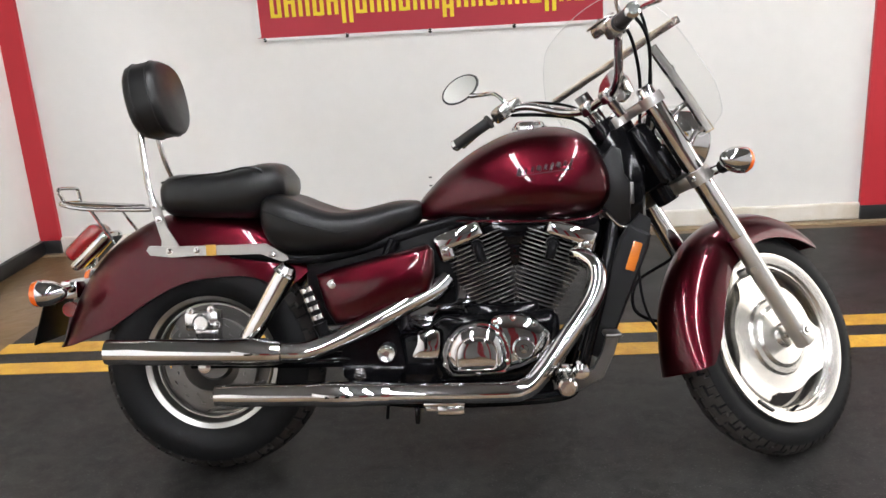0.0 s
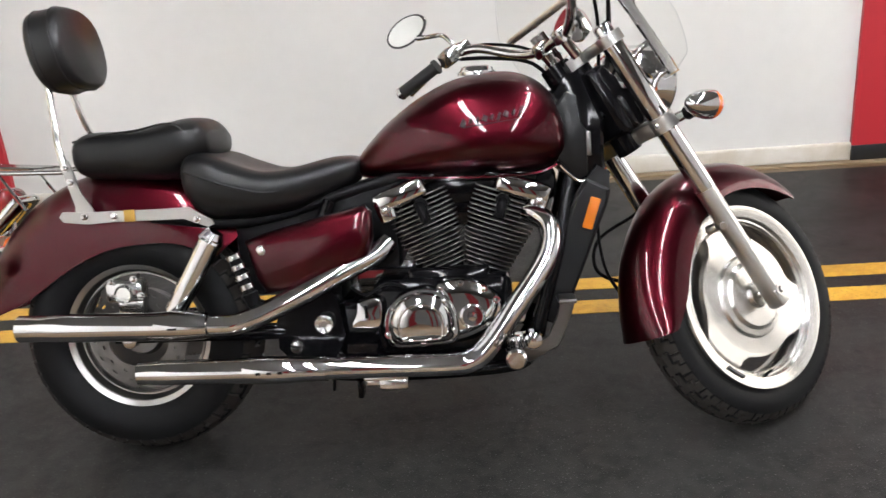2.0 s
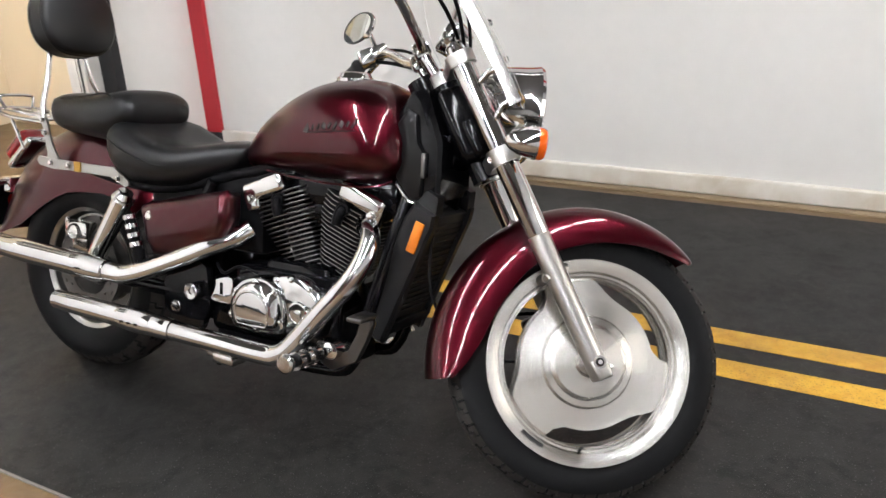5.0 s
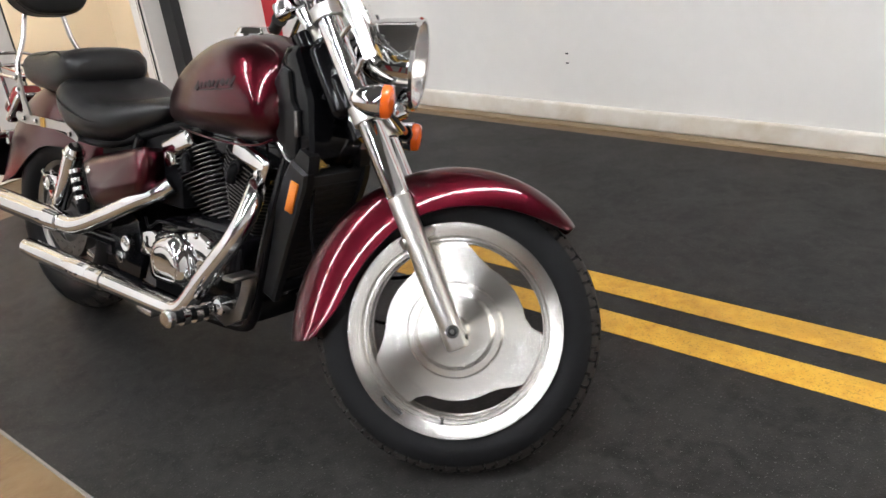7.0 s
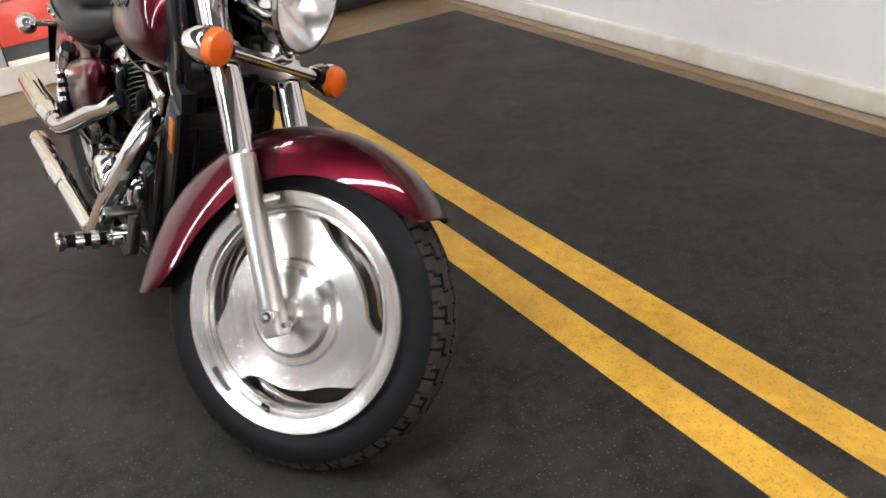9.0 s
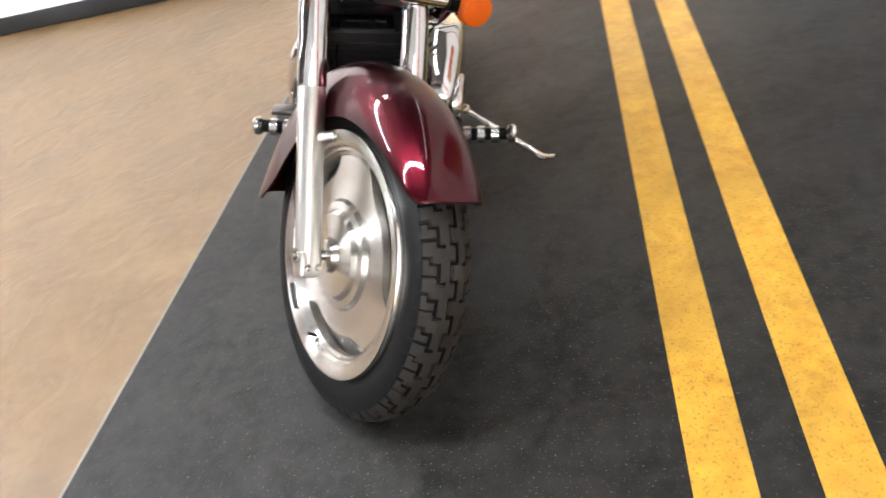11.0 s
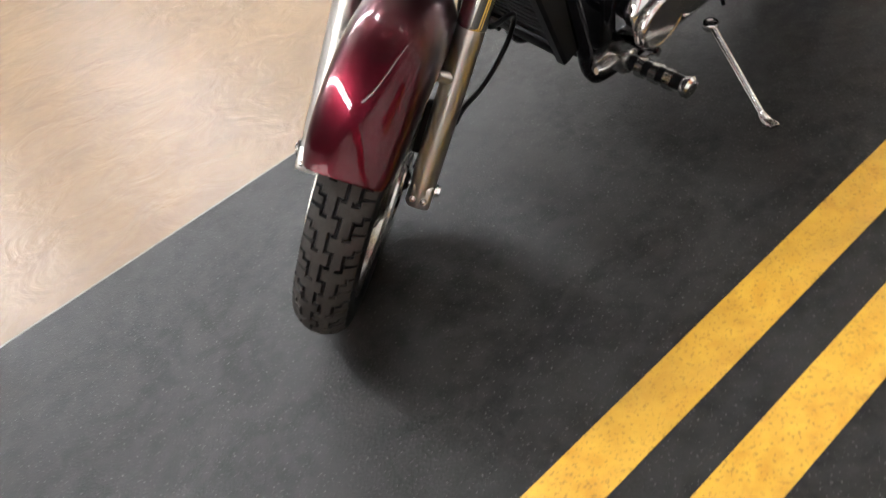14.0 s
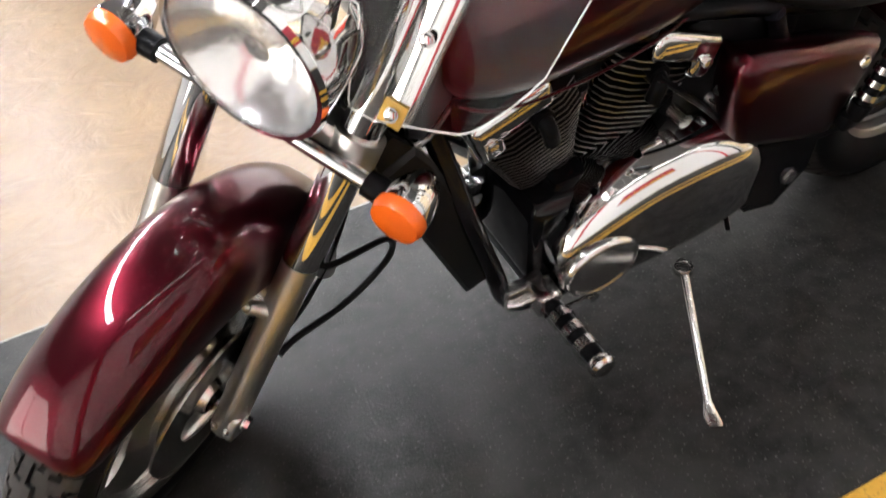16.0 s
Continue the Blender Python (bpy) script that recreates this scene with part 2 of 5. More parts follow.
M_SPUN = material("spun_aluminium", (0.68, 0.66, 0.625), 0.27, 1.0, grain=0.05, grain_scale=120)
tan = M_SPUN.node_tree.nodes.new("ShaderNodeTangent")
tan.direction_type, tan.axis = "RADIAL", "Y"
spun = M_SPUN.node_tree.nodes["Principled BSDF"]
M_SPUN.node_tree.links.new(tan.outputs[0], spun.inputs["Tangent"])
spun.inputs["Anisotropic"].default_value = 0.95
spun.inputs["Anisotropic Rotation"].default_value = 0.25
M_BRASS = material("brownish_pad", (0.45, 0.27, 0.06), 0.45, 0.6)
M_PALE = material("pale_grey_wall", (0.42, 0.41, 0.40), 0.7, vary=0.1, vary_scale=1.2)
M_FITTING = material("white_light_housing", (0.75, 0.75, 0.74), 0.5)
M_MATEDGE = material("dusty_mat_edge", (0.17, 0.155, 0.14), 0.8, vary=0.2, vary_scale=8, grain=0.2, grain_scale=60)


# ---------------------------------------------------------------- mesh helpers
def link_mesh(name, verts, faces, mat, parent=None, label="", sharp=38, m=None, smooth=True):
    me = bpy.data.meshes.new(name)
    if m is not None:
        verts = [m @ Vector(v) for v in verts]
    me.from_pydata([tuple(v) for v in verts], [], faces)
    bm = bmesh.new()
    bm.from_mesh(me)
    bmesh.ops.recalc_face_normals(bm, faces=bm.faces)
    bm.to_mesh(me)
    bm.free()
    if smooth:
        me.polygons.foreach_set("use_smooth", [True] * len(me.polygons))
        me.set_sharp_from_angle(angle=radians(sharp))
    for q in (mat if isinstance(mat, (list, tuple)) else [mat]):
        me.materials.append(q)
    ob = new(name, me)
    if parent is not None:
        ob.parent = parent
    if label:
        ob["label"] = label
    return ob


BODY = None  # where the body parts of the thing in hand sit


def part(name, geo, mat, parent, label="", sharp=38, m=None):
    return link_mesh(name, geo[0], geo[1], mat, parent, label, sharp, BODY if m is None else m)


def join(*geos):
    vs, fs = [], []
    for v, f in geos:
        k = len(vs)
        vs += [Vector(p) for p in v]
        fs += [tuple(i + k for i in q) for q in f]
    return vs, fs


def moved(geo, m):
    return [m @ Vector(v) for v in geo[0]], geo[1]


def box(cx, cy, cz, sx, sy, sz, bevel=0.0, seg=2):
    bm = bmesh.new()
    bmesh.ops.create_cube(bm, size=1.0)
    bmesh.ops.scale(bm, vec=(sx, sy, sz), verts=bm.verts)
    if bevel:
        bmesh.ops.bevel(bm, geom=bm.edges[:], offset=bevel, segments=seg, profile=0.5, affect="EDGES")
    bmesh.ops.translate(bm, vec=(cx, cy, cz), verts=bm.verts)
    bm.verts.index_update()
    out = [v.co.copy() for v in bm.verts], [tuple(v.index for v in f.verts) for f in bm.faces]
    bm.free()
    return out


def curve_points(pts, k=6):
    """A smooth line through the points."""
    p = [Vector(q) for q in pts]
    out = []
    for i in range(len(p) - 1):
        a, b, c, d = p[max(i - 1, 0)], p[i], p[i + 1], p[min(i + 2, len(p) - 1)]
        for j in range(k):
            t = j / k
            out.append(0.5 * ((2 * b) + (c - a) * t + (2 * a - 5 * b + 4 * c - d) * t * t + (3 * b - a - 3 * c + d) * t ** 3))
    out.append(p[-1])
    return out


def tube(pts, radius, n=14, cap=True, flat=1.0, side=None):
    """A round bar along a line of points; radius may be a list."""
    p = [Vector(q) for q in pts]
    rad = radius if isinstance(radius, (list, tuple)) else [radius] * len(p)
    vs, fs = [], []
    t0 = (p[1] - p[0]).normalized()
    ref = Vector(side) if side else (Vector((0, 0, 1)) if abs(t0.z) < 0.9 else Vector((1, 0, 0)))
    x = (ref - t0 * ref.dot(t0)).normalized()
    for i, q in enumerate(p):
        t = (p[min(i + 1, len(p) - 1)] - p[max(i - 1, 0)]).normalized()
        x = (x - t * x.dot(t)).normalized()
        y = t.cross(x)
        for j in range(n):
            a = 2 * math.pi * j / n
            vs.append(q + x * (math.cos(a) * rad[i]) + y * (math.sin(a) * rad[i] * flat))
    for i in range(len(p) - 1):
        for j in range(n):
            k = (j + 1) % n
            fs.append((i * n + j, i * n + k, (i + 1) * n + k, (i + 1) * n + j))
    if cap:
        fs.append(tuple(range(n))[::-1])
        fs.append(tuple(range((len(p) - 1) * n, len(p) * n)))
    return vs, fs


def lathe(profile, n=32, axis="y", centre=(0, 0, 0), closed=False, cap=True):
    """Turns a profile of (distance along the axis, radius)."""
    vs, fs = [], []
    c = Vector(centre)
    for h, r in profile:
        for j in range(n):
            a = 2 * math.pi * j / n
            u, v = r * math.cos(a), r * math.sin(a)
            vs.append(c + Vector({"y": (u, h, v), "x": (h, u, v), "z": (u, v, h)}[axis]))
    m = len(profile)
    for i in range(m if closed else m - 1):
        for j in range(n):
            k, q = (j + 1) % n, (i + 1) % m
            fs.append((i * n + j, i * n + k, q * n + k, q * n + j))
    if cap and not closed:
        if profile[0][1] > 1e-5:
            fs.append(tuple(range(n)))
        if profile[-1][1] > 1e-5:
            fs.append(tuple(range((m - 1) * n, m * n)))
    return vs, fs


def along(a, b):
    """A pose whose z axis runs from a to b, at a."""
    a, b = Vector(a), Vector(b)
    return Matrix.Translation(a) @ (b - a).to_track_quat("Z", "Y").to_matrix().to_4x4()


def loft(rings, cap=True):
    n = len(rings[0])
    vs = [Vector(v) for r in rings for v in r]
    fs = []
    for i in range(len(rings) - 1):
        for j in range(n):
            k = (j + 1) % n
            fs.append((i * n + j, i * n + k, (i + 1) * n + k, (i + 1) * n + j))
    if cap:
        fs.append(tuple(range(n))[::-1])
        fs.append(tuple(range((len(rings) - 1) * n, len(rings) * n)))
    return vs, fs


def oval(x, zlow, ztop, half, power=2.4, n=28, wide=0.42):
    """An upright ring across the machine: widest at the share 'wide' of its height."""
    zc = zlow + (ztop - zlow) * wide
    out = []
    for j in range(n):
        a = 2 * math.pi * j / n
        c, s = math.cos(a), math.sin(a)
        y = half * math.copysign(abs(c) ** (2 / power), c)
        z = zc + (ztop - zc if s > 0 else zc - zlow) * math.copysign(abs(s) ** (2 / power), s)
        out.append(Vector((x, y, z)))
    return out


def between(table, x):
    """Values of a table of rows (x, values...) at x, smoothly."""
    if x <= table[0][0]:
        return list(table[0][1:])
    for p, q in zip(table, table[1:]):
        if x <= q[0]:
            t = (x - p[0]) / (q[0] - p[0])
            return [u + (v - u) * t for u, v in zip(p[1:], q[1:])]
    return list(table[-1][1:])


def smooth_table(table, steps):
    """Rows of a table laid on a smooth curve, finely."""
    cols = list(zip(*table))
    out = []
    n = len(table)
    for i in range(n - 1):
        for j in range(steps):
            t = j / steps
            row = []
            for c in cols:
                a, b, d, e = c[max(i - 1, 0)], c[i], c[i + 1], c[min(i + 2, n - 1)]
                row.append(0.5 * (2 * b + (d - a) * t + (2 * a - 5 * b + 4 * d - e) * t * t + (3 * b - a - 3 * d + e) * t ** 3))
            out.append(row)
    out.append(list(table[-1]))
    return out


def empty_thing(name, m, label, category, group=""):
    ob = new(name)
    ob.empty_display_size = 0.1
    ob.matrix_world = m
    return tagged(ob, label, category, group)


def structure(name, geo, mat, label, sharp=38):
    return tagged(link_mesh(name, geo[0], geo[1], mat, sharp=sharp), label, kind="structure")


# ---------------------------------------------------------------- the room
WALL_Y, MAT_NEAR, MAT_FAR, MAT_LEFT, LEFT_X, CEIL = 2.228, -0.702, 2.075, -1.19, -1.80, 3.3
BIKE_AT, BIKE_LEAN, BIKE_YAW = (0.0, -0.157, 0.0), 12.9, 1.2
structure("floor", box(1.5, -6.2, -0.055, 14, 19.5, 0.1), M_CONC, "worn polished beige concrete floor with stains")
MAT_SKEW = -0.125  # the mat's end is cut a little askew
structure("floor_mat", loft([[Vector((MAT_LEFT + MAT_SKEW, MAT_NEAR, z)), Vector((5.29, MAT_NEAR, z)), Vector((5.29, MAT_FAR, z)), Vector((MAT_LEFT, MAT_FAR, z))] for z in (-0.006, 0.0)]), M_MAT,
                   "scuffed black rubber floor mat under the motorcycle")
structure("mat_edge", box((MAT_LEFT + MAT_SKEW + 5.29) / 2, MAT_NEAR - 0.0045, -0.0025, 5.29 - MAT_LEFT - MAT_SKEW, 0.008, 0.006, 0.001), M_MATEDGE, "pale dusty edge of the black mat")
for k, (ya, yb) in enumerate(((0.548, 0.653), (0.751, 0.854))):
    structure("floor_line_%d" % (k + 1), box((MAT_LEFT - 0.06 + 5.28) / 2, (ya + yb) / 2, 0.0005, 5.28 - MAT_LEFT + 0.06, yb - ya, 0.0022), M_YELLOW,
              "worn yellow painted stripe along the black mat")
structure("wall_north", box(1.75, WALL_Y + 0.1, CEIL / 2, 7.1, 0.2, CEIL), M_WALL, "white painted plaster wall with faint trowel marks")
structure("wall_plinth", box(1.75, WALL_Y - 0.006, 0.046, 7.1, 0.03, 0.093, 0.012, 4), M_TRIMWHITE, "low white plinth along the foot of the wall, dirty at the floor")
structure("wall_dirt_strip", box(1.75, WALL_Y - 0.05, -0.002, 7.1, 0.06, 0.01, 0.003), M_DIRT, "dusty brown strip where the floor meets the wall")
for dz in (0.340, 0.293):
    structure("wall_hole_%d" % (1 if dz > 0.3 else 2), box(0.475, WALL_Y - 0.0005, dz, 0.016, 0.003, 0.008, 0.001, 1), M_KICK, "small dark screw hole in the white wall")
RIGHT_RED = 2.794
structure("trim_red_east", box(RIGHT_RED + 0.2, WALL_Y - 0.012, 0.08 + (CEIL - 0.08) / 2, 0.4, 0.03, CEIL - 0.08), M_REDWALL, "broad red painted stripe on the white wall")
structure("baseboard_east", box(RIGHT_RED + 0.2, WALL_Y - 0.026, 0.04, 0.4, 0.02, 0.08, 0.003), M_BASE, "black vinyl baseboard below the red stripe")

# the side wall: red corner stripe, white panel, glazed opening into the next room
RED_W, PANEL_Y, WIN_Y0, WIN_Y1, SILL = 0.12, 1.56, -0.95, 1.39, 0.13
structure("wall_west_corner", box(LEFT_X - 0.075, (WALL_Y + PANEL_Y) / 2, CEIL / 2, 0.15, WALL_Y - PANEL_Y, CEIL), M_WALL, "white painted panel wall beside the corner")
structure("trim_red_west", box(LEFT_X + RED_W / 2, WALL_Y - 0.012, 0.08 + (CEIL - 0.08) / 2, RED_W, 0.03, CEIL - 0.08), M_REDWALL, "red painted stripe at the wall corner")
structure("baseboard_corner", box(LEFT_X + RED_W / 2, WALL_Y - 0.026, 0.04, RED_W, 0.02, 0.08, 0.003), M_BASE, "black vinyl baseboard below the red stripe")
structure("baseboard_west", box(LEFT_X + 0.01, (WALL_Y + PANEL_Y) / 2, 0.04, 0.03, WALL_Y - PANEL_Y, 0.08, 0.003), M_BASE, "black vinyl baseboard at the side wall")
structure("trim_black_west", box(LEFT_X - 0.02, PANEL_Y - 0.03, CEIL / 2, 0.2, 0.06, CEIL), M_BASE, "black vertical edge strip beside the glazed opening")
structure("wall_west_post", box(LEFT_X - 0.10, PANEL_Y - 0.115, CEIL / 2, 0.14, 0.11, CEIL), M_FRAMEGREY, "pale grey painted post of the glazed opening")
structure("wall_west_sill", box(LEFT_X - 0.10, (WIN_Y0 + WIN_Y1) / 2, SILL / 2, 0.14, WIN_Y1 - WIN_Y0, SILL), M_TRIMWHITE, "low white sill wall under the glazing")
structure("wall_west_lintel", box(LEFT_X - 0.06, (WIN_Y0 + WIN_Y1) / 2, (2.3 + CEIL) / 2, 0.14, WIN_Y1 - WIN_Y0, CEIL - 2.3), M_WALL, "white wall above the glazing")
structure("wall_west_south", box(LEFT_X - 0.20, (WIN_Y0 - 15.4) / 2, CEIL / 2, 0.14, WIN_Y0 + 15.4, CEIL), M_WALL, "plain white side wall")
structure("baseboard_south", box(LEFT_X - 0.12, (WIN_Y0 - 15.4) / 2, 0.05, 0.02, WIN_Y0 + 15.4, 0.10, 0.003), M_BASE, "black vinyl baseboard at the side wall")
win = tagged(new("window_1"), "glazed opening with slim grey posts into the next room", kind="structure")
for yy in (0.52, -0.36):
    part("window_frame", box(LEFT_X - 0.09, yy, (SILL + 2.3) / 2, 0.06, 0.20, 2.3 - SILL, 0.004), M_FRAMEGREY, win)
    for dy in (-0.104, 0.0, 0.104):
        part("gasket", box(LEFT_X - 0.058, yy + dy, (SILL + 2.3) / 2, 0.006, 0.008, 2.3 - SILL), M_BASE, win, "thin black joint")
part("gasket", box(LEFT_X - 0.058, 1.386, (SILL + 2.3) / 2, 0.006, 0.008, 2.3 - SILL), M_BASE, win, "thin black joint")
for ya, yb in ((-0.95, -0.46), (-0.26, 0.42), (0.62, 1.39)):
    ob = part("pane", box(LEFT_X - 0.09, (ya + yb) / 2, (SILL + 2.3) / 2, 0.008, yb - ya, 2.3 - SILL), M_GLASS, win)
    ob.visible_shadow = False
# next room
structure("wall_next_room", box(LEFT_X - 2.1, -0.9, CEIL / 2, 0.1, 6.6, CEIL), M_CREAM, "cream wall of the lit next room")
structure("wall_next_north", box(LEFT_X - 1.1, 2.3, CEIL / 2, 1.9, 0.1, CEIL), M_CREAM, "cream end wall of the next room")
structure("wall_next_south", box(LEFT_X - 1.1, -4.1, CEIL / 2, 1.9, 0.1, CEIL), M_CREAM, "cream end wall of the next room")
bench = empty_thing("counter", pose(LEFT_X - 0.75, -0.55, -0.005), "low glossy red counter with white top in the next room", "counter")
part("front_panel", box(0, 0, 0.262, 0.5, 2.5, 0.245, 0.01), M_COUNTER, bench)
part("countertop", box(0, 0, 0.432, 0.54, 2.54, 0.09, 0.012), M_TRIMWHITE, bench, "white top")
part("kickboard", box(0, 0, 0.069, 0.46, 2.45, 0.138), M_KICK, bench, "dark grey kickboard")
# plain walls that close the place
structure("wall_south", box(1.75, -15.45, CEIL / 2, 7.3, 0.1, CEIL), M_PALE, "pale wall at the far end of the showroom")
for k, rx in enumerate((-1.2, 1.3, 3.8)):
    structure("trim_red_south_%d" % (k + 1), box(rx, -15.39, CEIL / 2, 0.75, 0.03, CEIL), M_REDWALL, "red painted stripe on the far pale wall")
EAST_X, EW0, EW1, EZ0, EZ1 = 5.35, -0.35, 1.9, 0.30, 2.35
for nm, ya, yb, za, zb in (("wall_east", -15.4, EW0, 0, CEIL), ("wall_east_north", EW1, WALL_Y, 0, CEIL), ("wall_east_sill", EW0, EW1, 0, EZ0), ("wall_east_lintel", EW0, EW1, EZ1, CEIL)):
    structure(nm, box(EAST_X, (ya + yb) / 2, (za + zb) / 2, 0.1, yb - ya, zb - za), M_PALE, "plain pale grey wall of the showroom")
# unseen opening and glowing sheet, added to brighten the front wheel's disc
east_opening = tagged(new("window_2"), "unseen opening with slim grey posts, added before a glowing sheet", kind="structure")
for yy in (EW0 + 0.03, (EW0 + EW1) / 2, EW1 - 0.03):
    part("window_frame", box(EAST_X, yy, (EZ0 + EZ1) / 2, 0.07, 0.06, EZ1 - EZ0, 0.004), M_FRAMEGREY, east_opening)
structure("backdrop", box(EAST_X + 0.4, 0.75, 1.4, 0.02, 3.4, 3.2), M_EAST_GLOW, "glowing sheet, added as an unseen bright source for the front wheel")
structure("ceiling", box(0.75, -6.55, CEIL + 0.05, 9.3, 18.0, 0.1), M_CEIL, "grey ceiling with fluorescent fittings")


def light_fitting(x, y, turned=False, tubes=2):
    """A fluorescent batten: housing and one or two tubes, with the light that they give."""
    length = 1.3
    ob = empty_thing("ceiling_light", pose(x, y, CEIL, 0, 0, 90 if turned else 0),
                     "long white fluorescent batten with two lit tubes on the ceiling" if tubes == 2 else "slim white fluorescent batten with one lit tube on the ceiling", "light", "ceiling lights")
    part("housing", box(0, 0, -0.03, length, 0.20 if tubes == 2 else 0.09, 0.06, 0.008), M_FITTING, ob)
    for off_y in ((-0.06, 0.06) if tubes == 2 else (0.0,)):
        part("tube", tube([(-length / 2 + 0.04, off_y, -0.078), (length / 2 - 0.04, off_y, -0.078)], 0.014, 10), M_TUBE if tubes == 2 else M_TUBE_OLD, ob)
    return ob


# two long rows across the showroom and a short one along the wall
for k in range(8):
    light_fitting(2.45, 0.55 - 1.36 * k, True)
for k in range(6):
    light_fitting(0.15, -1.45 - 1.36 * k, True)
for k in range(3):
    light_fitting(1.40 - 1.36 * k, 1.58, False, 1)
for ly in (-2.6, -0.8, 1.0):
    light_fitting(LEFT_X - 1.0, ly, True)

# the banner on the wall
banner = empty_thing("banner", pose(0.525, WALL_Y - 0.012, 1.118, 0, 0.1, 0), "red vinyl banner with yellow print and white hem on the wall", "banner")
part("cloth", box(0, 0, 0.40, 1.83, 0.004, 0.80), M_BANNERRED, banner)
for nm, b in (("hem", box(0, -0.003, 0.0085, 1.83, 0.004, 0.017)), ("hem", box(0, -0.003, 0.79, 1.83, 0.004, 0.017)),
              ("hem", box(-0.907, -0.003, 0.4, 0.017, 0.004, 0.76)), ("hem", box(0.907, -0.003, 0.4, 0.017, 0.004, 0.76))):
    part(nm, b, M_BANNERWHITE, banner, "white hem")
for k in range(5):
    part("eyelet", lathe([(-0.006, 0.012), (-0.009, 0.008), (-0.006, 0.005)], 12, centre=(-0.88 + k * 0.44, 0, 0.009)), M_CHROME_DULL, banner)
for k in range(22):
    # two upright bars for each letter of a line that is kept unreadable
    tall, low = 0.06 * (k % 5 in (1, 3)), 0.045 * (k % 7 == 5)
    for dx, hh in ((-0.019, 0.15 + tall), (0.019, 0.15)):
        part("print_bar", box(-0.805 + k * 0.0755 + dx, -0.004, 0.118 + (hh - low) / 2, 0.021, 0.003, hh + low, 0.001, 1), M_BANNERYEL, banner, "yellow print")
    part("print_bar", box(-0.805 + k * 0.0755, -0.004, 0.126 + 0.066 * (k % 3), 0.030, 0.003, 0.018), M_BANNERYEL, banner, "yellow print")

# ---------------------------------------------------------------- the motorcycle
RAKE, STEER = radians(30.1), radians(36.4)
bike = empty_thing("motorcycle", pose(*BIKE_AT, -BIKE_LEAN, 0, BIKE_YAW),
                   "burgundy and chrome cruiser motorcycle leaning on its side stand", "motorcycle")
BODY = Matrix(((1.008, 0, 0, -0.014), (0, 1, 0, 0), (-0.008, 0, 1.018, 0.0166), (0, 0, 0, 1)))
AXLE_F, AXLE_R = Vector((1.6234, 0.0077, 0.3154)), Vector((-0.008, 0, 0.329))
up_f = Vector((-math.sin(RAKE), 0, math.cos(RAKE)))
fw_f = Vector((math.cos(RAKE), 0, math.sin(RAKE)))
PIVOT = AXLE_F - 0.037 * fw_f
TURN = Matrix.Translation(PIVOT) @ Matrix.Rotation(STEER, 4, up_f) @ Matrix.Translation(-PIVOT)
# fork frame: x ahead of the fork, y to the left, z up along it, from the front axle
FORK = TURN @ Matrix((( fw_f.x, 0, up_f.x, AXLE_F.x), (0, 1, 0, AXLE_F.y), (fw_f.z, 0, up_f.z, AXLE_F.z), (0, 0, 0, 1)))
# level frame of the turned front end: x level ahead, z up
FRONT = TURN @ Matrix.Translation(AXLE_F)
REAR = Matrix.Translation(AXLE_R)


def bolt(at, towards, r=0.008, h=0.006):
    """A domed hexagon bolt head."""
    return moved(join(lathe([(0, r * 1.25), (h * 0.3, r * 1.25), (h * 0.3, r)], 12, "z"), lathe([(h * 0.3, r), (h, r * 0.9), (h * 1.15, r * 0.5)], 6, "z")),
                 along(at, Vector(at) + Vector(towards)))


# ---- wheels
def tread_depth(u, v):
    """Depth of the tread grooves: u turns on with each pitch, v runs across from -1 to 1."""
    w, row = u % 1.0, abs(v)
    if abs(v - (0.09 if w < 0.5 else -0.09)) < 0.045:
        return 1.0
    if row < 0.13 and min(w, abs(w - 0.5), 1 - w) < 0.045:
        return 1.0
    q = (u + (0.60 if v < 0 else 0.10)) % 1.0
    if q < 0.09 and 0.27 < row < 0.50:
        return 1.0
    if abs(row - 0.46) < 0.045 and q < 0.59:
        return 1.0
    if 0.50 < q < 0.59 and 0.42 < row < 0.74:
        return 1.0
    if abs(row - 0.71) < 0.04 and 0.50 < q < 0.77:
        return 1.0
    if 0.68 < q < 0.77 and 0.68 < row < 0.99:
        return 1.0
    if 0.18 < q < 0.27 and 0.47 < row < 0.99:
        return 1.0
    return 0.0


